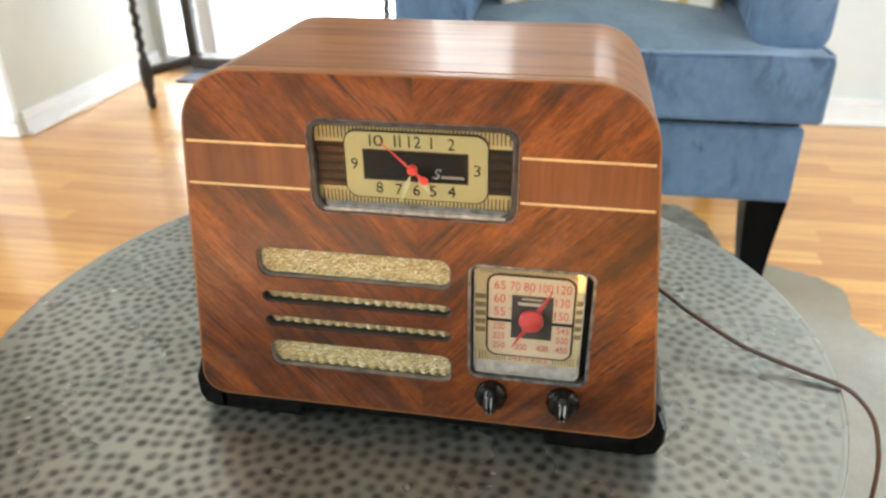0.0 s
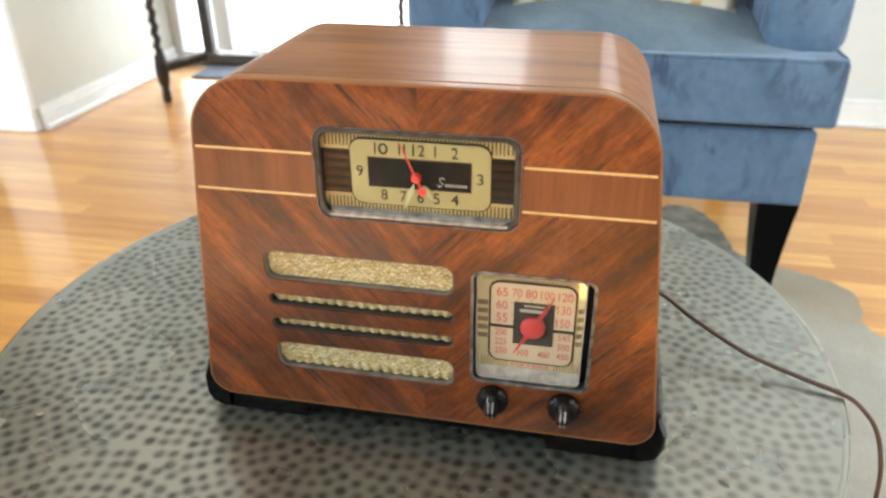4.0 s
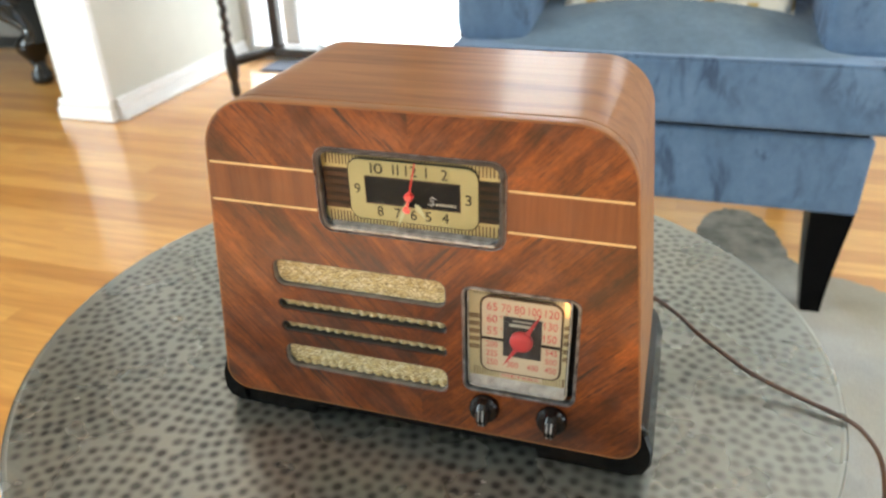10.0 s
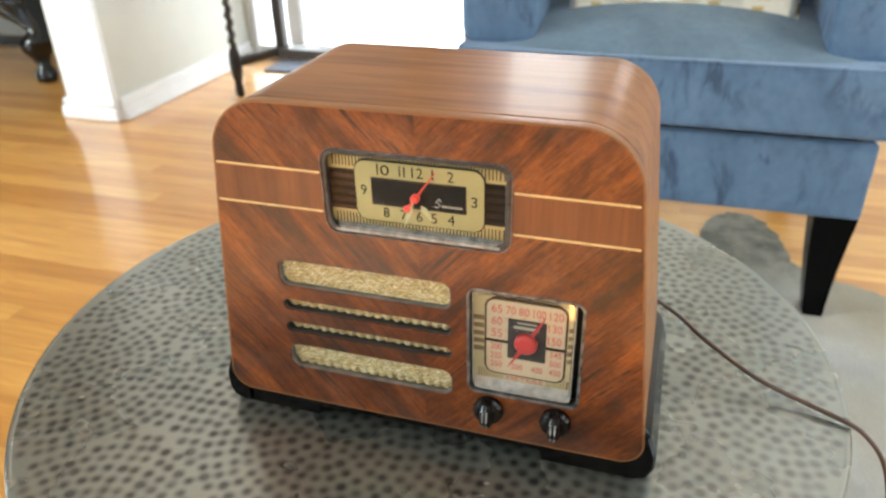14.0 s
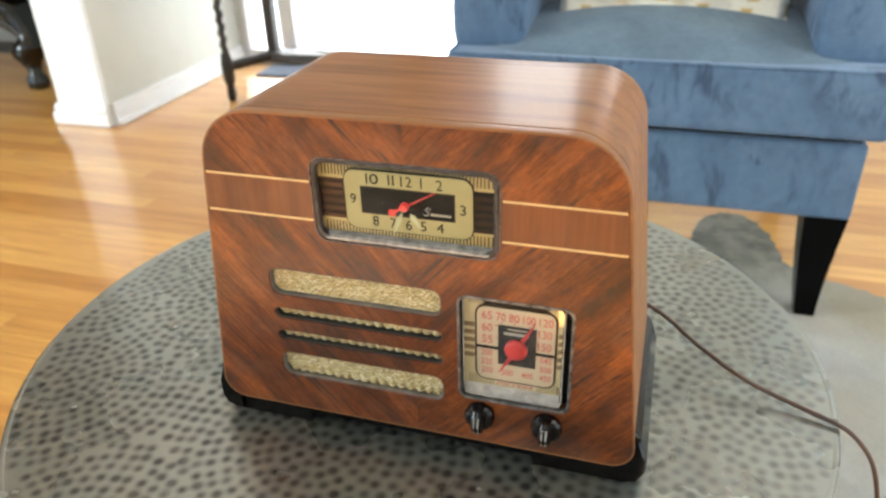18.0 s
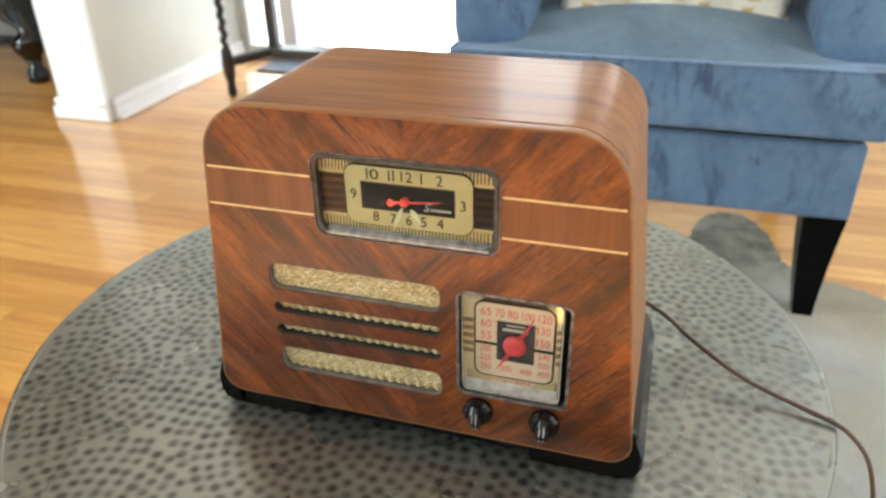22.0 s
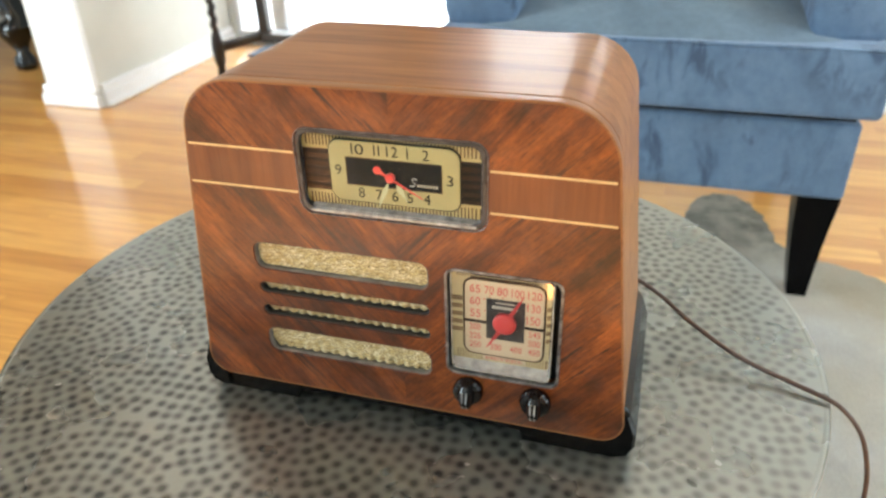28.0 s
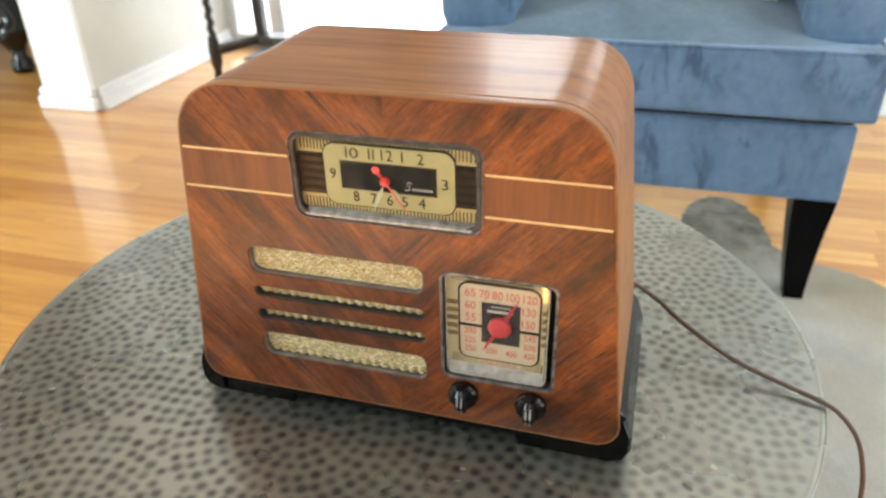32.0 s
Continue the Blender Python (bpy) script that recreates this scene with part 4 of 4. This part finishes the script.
    dot = [(0.0028 * math.cos(a), -0.0100 + 0.0028 * math.sin(a)) for a in [radians(60 - 330 * k / 12) for k in range(13)]]
    second = pointer("second_hand", [(-0.00030, 0.0258), (0.00030, 0.0258), (0.0008, -0.004), (0.0011, -0.0074), *[d for d in dot], (-0.0011, -0.0074), (-0.0008, -0.004)], 0.0012, 0.0016, M_RED, "red sweep second hand")
    part("hub", loft([[(hx + 0.0031 * w * math.cos(2 * math.pi * k / 20), y, hz + 0.0031 * w * math.sin(2 * math.pi * k / 20)) for k in range(20)] for y, w in ((0.0036, 1), (0.0006, 1), (0.0, 0.8), (-0.0002, 0.3))]), M_RED, second, smooth=False)
    MOVING["hour"], MOVING["minute"], MOVING["second"] = hour, minute, second


def lens(parent, x0, x1, z0, z1, bulge, y, material):
    """A thin clear cover that swells towards the front."""
    bm = bmesh.new()
    nx, nz = 24, 16
    sheets = []
    for off in (0.0, 0.0007):
        g = [[bm.verts.new((x0 + (x1 - x0) * i / nx, y + off + bulge * (1 - (2 * i / nx - 1) ** 4) * (1 - (2 * j / nz - 1) ** 4), z0 + (z1 - z0) * j / nz)) for i in range(nx + 1)] for j in range(nz + 1)]
        sheets.append(g)
        for j in range(nz):
            for i in range(nx):
                q = (g[j][i], g[j][i + 1], g[j + 1][i + 1], g[j + 1][i])
                bm.faces.new(q if off == 0 else q[::-1])
    a, b = sheets
    border = [(0, i) for i in range(nx)] + [(j, nx) for j in range(nz)] + [(nz, i) for i in range(nx, 0, -1)] + [(j, 0) for j in range(nz, 0, -1)]
    for (j, i), (j2, i2) in zip(border, border[1:] + border[:1]):
        bm.faces.new((a[j][i], b[j][i], b[j2][i2], a[j2][i2]))
    bmesh.ops.recalc_face_normals(bm, faces=bm.faces[:])
    ob = part("lens", bm, material, parent, "clear domed lens", smooth=True)
    ob.visible_shadow = False
    return ob


def dial(r):
    x0, x1, z0, z1 = DIAL
    d = part("tuning_dial", plate(rounded(x0 - 0.002, x1 + 0.002, z0 - 0.002, z1 + 0.002, 0.006), [], 0.0102, 0.0116), M_BLACK, r, "clear-fronted tuning dial with a rose plate in a dark well")
    part("bezel", plate(rounded(x0 - 0.0012, x1 + 0.0012, z0 - 0.0012, z1 + 0.0012, 0.0078), [rounded(x0 + 0.0010, x1 - 0.0010, z0 + 0.0010, z1 - 0.0010, 0.006)], -0.0007, 0.0050, 0.0005), M_STEEL, d, "thin grey metal dial bezel")
    # the straw-coloured face inside its clear cover
    a0, a1, c0, c1 = x0 + 0.0036, x1 - 0.0064, z0 + 0.0035, z1 + 0.0004
    face = part("dial_face", plate(rounded(a0, a1, c0, c1, 0.004), [], 0.0066, 0.0078), M_STRAW, d, "straw-gold fluted dial face")
    bars(face, a0 + 0.002, a1 - 0.002, 0.0066, c1 - 0.0085, c1 - 0.0012, 34, M_TAN)
    bars(face, a0 + 0.002, a1 - 0.002, 0.0066, c0 + 0.0075, c0 + 0.0150, 34, M_TAN)
    for a, b in ((a0 + 0.0008, 0.0487), (0.1098, a1 - 0.0006)):
        for k in range(5):
            z = 0.5985 + k * 0.0068
            part("side_stripe", box(a, b, 0.0062, 0.0066, z, z + 0.0036), M_TAN, face)
    part("dial_border", plate(rounded(0.0492, 0.1092, 0.5798, 0.6464, 0.0078), [], 0.0060, 0.0065), M_BAR, face)
    p = part("dial_plate", plate(rounded(0.0507, 0.1077, 0.5813, 0.6449, 0.0066), [], 0.0054, 0.0060), M_ROSE, d, "rose-cream dial plate with red numbers")
    part("centre_square", box(0.0666, 0.0944, 0.0050, 0.0055, 0.5966, 0.6312), M_SMOKE, p)
    for a, b in ((0.0507, 0.0666), (0.0944, 0.1077)):
        part("divider", box(a, b, 0.0050, 0.0055, 0.6090, 0.6112), M_BROWN, p)
    for text, x, z, wide in (("65", 0.0583, 0.6380, 0.0078), ("70", 0.0685, 0.6380, 0.0068), ("80", 0.0780, 0.6380, 0.0076), ("100", 0.0890, 0.6380, 0.0090), ("120", 0.1010, 0.6380, 0.0098),
                             ("60", 0.0583, 0.6276, 0.0078), ("55", 0.0585, 0.6172, 0.0078), ("130", 0.1006, 0.6276, 0.0094), ("150", 0.1004, 0.6170, 0.0094)):
        part("number", lettered(text, wide, 0.0068, x, z, 0.0052, 0.004), M_RED_INK, p)
    for text, x, z in (("200", 0.0582, 0.6052), ("225", 0.0582, 0.5972), ("250", 0.0584, 0.5893), ("300", 0.0738, 0.5891), ("400", 0.0886, 0.5891), ("450", 0.1018, 0.5893), ("500", 0.1018, 0.5972), ("545", 0.1018, 0.6052)):
        part("number", lettered(text, 0.0084, 0.0052, x, z, 0.0052, 0.004), M_RED_INK, p)
    for x, z in ((0.0650, 0.6300), (0.0655, 0.6200), (0.0690, 0.6330), (0.0784, 0.6330), (0.0894, 0.6330), (0.0955, 0.6290), (0.0955, 0.6180)):
        part("station_dot", box(x - 0.0005, x + 0.0005, 0.0051, 0.0054, z - 0.0005, z + 0.0005), M_RED_INK, p)
    part("word_plate", box(0.0640, 0.0960, 0.0060, 0.0064, 0.5758, 0.5796), M_ROSE, face)
    part("word_meters", lettered("METERS", 0.0270, 0.0024, 0.0797, 0.5777, 0.0059), M_RED_INK, face)
    part("word_bar", box(0.0640, 0.0950, 0.0060, 0.0064, 0.6478, 0.6496), M_RED_INK, face)
    part("name_bar", box(0.0735, 0.0875, 0.0046, 0.0050, 0.6280, 0.6291), M_BRASS, p)
    part("name_bar", box(0.0708, 0.0890, 0.0046, 0.0050, 0.6236, 0.6258), M_BRASS, p)
    # pointer and its red hub
    bm = plate([(0.0806 + a, 0.6120 + b) for a, b in ((0.0134, 0.0250), (0.0060, 0.0085), (0.0022, -0.0010), (-0.0130, -0.0226), (-0.0134, -0.0223), (-0.0018, 0.0012), (0.0034, 0.0102), (0.0128, 0.0253))], [], 0.0030, 0.0035)
    ptr = part("tuning_pointer", bm, M_POINTER, d, "faded red tuning pointer")
    part("pointer_hub", loft([[(0.0802 + 0.0084 * w * math.cos(2 * math.pi * k / 24), y, 0.6122 + 0.0084 * w * math.sin(2 * math.pi * k / 24)) for k in range(24)] for y, w in ((0.0050, 1), (0.0024, 1), (0.0014, 0.9), (0.0009, 0.6), (0.0008, 0.2))]), M_POINTER, ptr, smooth=True)
    bm = bmesh.new()
    bmesh.ops.create_uvsphere(bm, u_segments=12, v_segments=8, radius=0.0023)
    bmesh.ops.translate(bm, vec=(a1 - 0.0026, 0.0040, c1 - 0.0030), verts=bm.verts)
    part("pilot_lamp", bm, M_BULB, d, "small glowing amber pilot lamp", smooth=True)
    # the strip emits by itself, in place of light from the pilot lamp
    strip = [(a1 - 0.026, c1 - 0.0026), (a1 - 0.0062, c1 - 0.0034), (a1 - 0.0042, c1 - 0.0060), (a1 - 0.0040, c1 - 0.016), (a1 - 0.0003, c1 - 0.016), (a1 - 0.0003, c1 - 0.0030), (a1 - 0.0028, c1 - 0.0004), (a1 - 0.026, c1 - 0.0004)]
    part("lamp_diffuser", plate(strip, [], 0.0032, 0.0044), M_AMBER, d, "amber strip with the pilot lamp's light as emission")
    part("lower_lip", loft([[(x, y, z) for y, z in ((0.0064, c0 + 0.0002), (0.0008, c0 + 0.0002), (0.0008, c0 + 0.0012), (0.0064, c0 + 0.0070))] for x in (a0 + 0.001, a1 - 0.001)]), M_LIP, d, "grey translucent lower lip")
    part("cover_edge", plate(rounded(a0 - 0.0010, a1 + 0.0010, c0 - 0.0010, c1 + 0.0010, 0.005), [rounded(a0, a1, c0, c1, 0.004)], 0.0012, 0.0090, 0.0003), M_ACRYLIC, d, "pale edge of the clear cover, its glint in the colour")
    lens(d, a0 - 0.0002, a1 + 0.0002, c0 - 0.0002, c1 + 0.0002, -0.0012, 0.0012, M_DOME)


def knob(r, x, z):
    def disc(y, rad, n=24, flute=0.0):
        return [(x + rad * (1 + flute * math.cos(12 * 2 * math.pi * k / n)) * math.cos(2 * math.pi * k / n), y, z + rad * (1 + flute * math.cos(12 * 2 * math.pi * k / n)) * math.sin(2 * math.pi * k / n)) for k in range(n)]

    k = part("knob", loft([disc(-0.0004, 0.0112, 48), disc(-0.0050, 0.0116, 48, 0.02), disc(-0.0078, 0.0104, 48), disc(-0.0092, 0.0080, 48)]), M_KNOB, r, "glossy dark brown knob with a pointer ridge")
    sec = []
    for zz, w, y in ((-0.0118, 0.0026, -0.0088), (-0.0105, 0.0040, -0.0125), (-0.006, 0.0052, -0.0158), (0.0, 0.0055, -0.0170), (0.006, 0.0050, -0.0160), (0.0105, 0.0038, -0.0125), (0.0118, 0.0024, -0.0088)):
        sec.append([(x + a * w, -0.006 + (y + 0.006) * b, z + zz) for a, b in ((-1, 0), (1, 0), (0.95, 0.55), (0.66, 0.86), (0.3, 0.98), (0.0, 0.90), (-0.3, 0.98), (-0.66, 0.86), (-0.95, 0.55))])
    part("pointer_ridge", loft(sec), M_KNOB, k)
    # pale bars stand in for the highlights along the ridge
    for side in (-0.0015, 0.0015):
        part("ridge_line", tube([(x + side, -0.0150, z - 0.0072), (x + side, -0.0166, z), (x + side, -0.0150, z + 0.0072)], 0.0007, 6), M_LEDGE, k, "pale line painting the ridge's highlight")


def cord():
    pts = [(0.148, 0.1765, 0.548), (0.160, 0.188, 0.547), (0.171, 0.192, 0.545), (0.193, 0.1865, 0.534), (0.208, 0.1726, 0.529), (0.219, 0.1637, 0.526), (0.250, 0.1438, 0.517), (0.273, 0.1350, 0.511), (0.302, 0.1257, 0.506), (0.331, 0.1134, 0.5032),
           (0.345, 0.1085, 0.496), (0.358, 0.104, 0.481), (0.367, 0.101, 0.458), (0.374, 0.100, 0.425), (0.380, 0.101, 0.36), (0.395, 0.106, 0.20), (0.44, 0.12, 0.03), (0.60, 0.2, 0.009), (0.78, 0.36, 0.009)]
    tagged(part("power_cord", tube(smooth_path(pts, 8), 0.0020, 8), M_CORD, smooth=True), "thin brown rubber power cord drooping off the table edge", "cord")


# ---- the armchair ----
def swell(x0, x1, y0, y1, z, height, n=20, power=2.5):
    bm = bmesh.new()
    bmesh.ops.create_grid(bm, x_segments=n, y_segments=n, size=1)
    for v in bm.verts:
        a, b = v.co.x, v.co.y
        v.co = (x0 + (x1 - x0) * (a + 1) / 2, y0 + (y1 - y0) * (b + 1) / 2, z + height * (1 - abs(a) ** power) * (1 - abs(b) ** power))
    return bm


def armchair():
    c = thing("armchair", 0.14, 1.35, 0, "slate-blue velvet armchair with black tapered legs", "chair")
    part("apron", box(-0.255, 0.541, 1.045, 1.76, 0.2585, 0.4165, 0.010, 3), M_VELVET, c)
    part("seat_frame", box(-0.277, 0.562, 1.018, 1.78, 0.4315, 0.560, 0.014, 4), M_VELVET, c)
    # black strip puts the shade under the seat's overhang into colour
    part("seat_welt", box(-0.245, 0.531, 1.060, 1.75, 0.4150, 0.4330), M_EBONY, c, "recessed black strip painting the shade below the seat")
    part("piping", tube([(-0.272, 1.5, 0.5595), (-0.272, 1.034, 0.5595), (-0.269, 1.0255, 0.5595), (-0.262, 1.0205, 0.5595), (0.547, 1.0205, 0.5595), (0.554, 1.0255, 0.5595), (0.557, 1.034, 0.5595), (0.557, 1.5, 0.5595)], 0.0035, 6), M_VELVET, c, smooth=True)
    part("seat_cushion", swell(-0.262, 0.547, 1.03, 1.60, 0.552, 0.085, 32, 1.9), M_SEAT_SHEEN, c, smooth=True)
    for x0, x1 in ((-0.284, -0.128), (0.420, 0.565)):
        sec = []
        for y, k in ((1.090, 0.0), (1.094, 0.010), (1.105, 0.016), (1.40, 0.016), (1.76, 0.016)):
            e = 0.016 - k
            sec.append([(x, y, z) for x, z in rounded(x0 + e, x1 - e, 0.552, 0.90 - e, 0.035, 5)])
        part("arm", loft(sec), M_VELVET, c, smooth=True)
    part("backrest", box(-0.272, 0.560, 1.60, 1.80, 0.45, 1.10, 0.05, 4), M_VELVET, c, smooth=True)
    for sx in (0.49, -0.21):
        m = 1 if sx > 0.14 else -1
        for sy, back in ((1.085, 0), (1.70, 1)):
            rows = []
            for t in (0, 0.25, 0.5, 0.75, 1):
                w = 0.040 - 0.020 * t
                cx, cy = sx + m * (0.008 + 0.012 * t * t), sy + 0.02 * t * (1 if not back else 2.5)
                z = 0.2595 * (1 - t) + 0.0055 * t
                rows.append([(cx - w, cy - w, z), (cx + w, cy - w, z), (cx + w, cy + w, z), (cx - w, cy + w, z)])
            part("leg", loft(rows), M_EBONY, c, "tapered black wooden leg")


def pillow():
    a, b = swell(-0.23, 0.23, -0.2, 0.2, 0, 0.06, 20, 2.2), swell(-0.23, 0.23, -0.2, 0.2, 0, -0.06, 20, 2.2)
    bmesh.ops.reverse_faces(b, faces=b.faces[:])
    m = bpy.data.meshes.new("tmp")
    b.to_mesh(m)
    a.from_mesh(m)
    bmesh.ops.remove_doubles(a, verts=a.verts[:], dist=0.0005)
    bmesh.ops.rotate(a, cent=(0, 0, 0), matrix=Matrix.Rotation(radians(68), 3, "X"), verts=a.verts)
    bmesh.ops.translate(a, vec=(0.150, 1.305, 0.778), verts=a.verts)
    tagged(part("throw_pillow", a, M_PRINT, smooth=True), "cream throw pillow with ochre and grey print on the armchair", "pillow")


# ---- the cabinet on twisted legs ----
def twisted(cx, cy, z0, z1, rad, turns=20.0, n=12):
    rows, steps = [], int((z1 - z0) / 0.008)
    for i in range(steps + 1):
        t = i / steps
        a = t * turns * 2 * math.pi * (z1 - z0)
        ox, oy = 0.17 * rad * math.cos(a), 0.35 * rad * math.sin(a)
        rows.append(ring(cx + ox, cy + oy, z0 + (z1 - z0) * t, rad * 0.85, rad * 0.85, n))
    return loft(rows)


def cabinet():
    c = thing("display_cabinet", -1.08, 2.4, 0, "dark oak cabinet on barley-twist legs with low stretchers", "cabinet")
    for x, y in ((-1.597, 2.227), (-1.472, 2.41), (-0.645, 2.41), (-0.52, 2.227)):
        if y < 2.3:
            leg = part("leg", twisted(x, y, 0.20, 0.62, 0.017), M_DARKWOOD, c, "barley-twist leg", smooth=True)
            part("turned_foot", loft([ring(x, y, z, rr, n=16) for z, rr in ((0, 0.013), (0.01, 0.019), (0.04, 0.019), (0.06, 0.015), (0.09, 0.024), (0.14, 0.027), (0.19, 0.022), (0.205, 0.014))]), M_DARKWOOD, leg, smooth=True)
        elif x > -1:
            part("post", twisted(x, y, 0.16, 0.62, 0.015, 26), M_DARKWOOD, c, "barley-twist post", smooth=True)
        else:
            part("post", box(x - 0.021, x + 0.021, y - 0.021, y + 0.021, 0.14, 0.62, 0.004), M_DARKWOOD, c)
    for x, x2 in ((-1.597, -1.472), (-0.52, -0.645)):
        part("end_stretcher", tube([(x, 2.227, 0.143), (x2, 2.41, 0.157)], 0.022, 8), M_DARKWOOD, c)
    part("long_stretcher", box(-1.472, -0.645, 2.365, 2.455, 0.134, 0.172, 0.004), M_DARKWOOD, c)
    part("table_body", box(-1.66, -0.49, 2.20, 2.62, 0.62, 0.72, 0.006), M_DARKWOOD, c)
    part("cabinet_body", box(-0.86, -0.50, 2.21, 2.61, 0.721, 1.95, 0.006), M_DARKWOOD, c)
    # unseen pale block, added to dim the left window's reflection in the radio top
    part("cabinet_body", box(-1.64, -0.864, 2.21, 2.61, 0.721, 1.95, 0.006), M_PALE, c, "added unseen pale grey block dimming the window's reflection")
    d = part("cabinet_door", plate(rounded(-0.85, -0.51, 0.74, 1.93, 0.004), [rounded(-0.80, -0.56, 0.80, 1.87, 0.004)], 2.193, 2.209, 0.003), M_DARKWOOD, c)
    part("door_panel", box(-0.799, -0.561, 2.198, 2.208, 0.801, 1.869, 0.003), M_DARKWOOD, d)


def wire_coil():
    loop = [(-1.300 + 0.030 * math.cos(a), 2.415 + 0.020 * math.sin(a), 0.178 + 0.020 * (1 - math.cos(a * 0.5)) * (1 if a < 6.3 else 0.4)) for a in [0.35 * k for k in range(30)]]
    tagged(part("wire_coil", tube([(-1.22, 2.40, 0.1755), *loop, (-1.19, 2.43, 0.1755)], 0.0028, 6), M_WIRE, smooth=True), "thin grey-green coil of wire lying on the cabinet's stretcher", "wire")


def piano_leg():
    c = thing("carved_table", -2.7, 2.3, 0, "black lacquered carved furniture with a clawed foot", "table")
    rows = [(-2.625, 2.21, 0.0, 0.026), (-2.625, 2.21, 0.018, 0.037), (-2.630, 2.215, 0.045, 0.035), (-2.645, 2.225, 0.075, 0.024), (-2.662, 2.235, 0.105, 0.036), (-2.668, 2.24, 0.14, 0.060), (-2.660, 2.24, 0.175, 0.068), (-2.645, 2.24, 0.20, 0.060),
            (-2.64, 2.25, 0.225, 0.058), (-2.67, 2.27, 0.25, 0.085), (-2.73, 2.30, 0.29, 0.14), (-2.79, 2.33, 0.34, 0.20), (-2.84, 2.36, 0.42, 0.26)]
    rows = [(x + 0.035, y, z, r * (1.15 if z < 0.22 else 0.85)) for x, y, z, r in rows]
    part("leg", loft([ring(x, y, z, r, n=24) for x, y, z, r in rows]), M_PIANO, c, "cabriole leg with a ball-and-claw foot", smooth=True)
    for k in range(4):
        a = radians(-150 + 40 * k)
        part("claw", tube(smooth_path([(-2.597 + 0.033 * math.cos(a), 2.215 + 0.033 * math.sin(a), 0.06), (-2.590 + 0.046 * math.cos(a), 2.21 + 0.046 * math.sin(a), 0.032), (-2.590 + 0.041 * math.cos(a), 2.21 + 0.041 * math.sin(a), 0.006)], 4), 0.007, 6), M_PIANO, c, smooth=True)
    part("body", box(-3.5, -2.53, 2.16, 2.9, 0.41, 0.70, 0.01), M_PIANO, c)
    part("leg", loft([ring(-3.47, 2.45, z, r, n=20) for z, r in ((0, 0.03), (0.05, 0.035), (0.1, 0.025), (0.2, 0.05), (0.42, 0.12))]), M_PIANO, c, smooth=True)
    tagged(part("floor_mat", box(-1.69, -1.00, 2.585, 2.775, 0.0004, 0.010, 0.003), M_MAT), "blue-grey mat on the floor by the window", "mat")
    tagged(part("far_rug", box(-4.3, -3.0, 2.72, 2.92, 0.0005, 0.012, 0.003), M_GREYRUG), "dark grey rug in the adjoining room", "rug")


MOVING = {}
START = {"second": -48.0, "minute": 200.0, "hour": 145.0}
SPEED = {"second": 6.0, "minute": 0.1, "hour": 1 / 120}


def motions():
    """The clock runs: each hand turns about its hub."""
    for name, ob in MOVING.items():
        x, y, z = ob.location
        walk(ob, [(t, pose(x, y, z, 0, START[name] + SPEED[name] * t, 0)) for t in range(0, 33, 2)])


room()
room_windows()
rug()
table()
radio()
cord()
armchair()
pillow()
cabinet()
wire_coil()
piano_leg()
floor_boards()
motions()
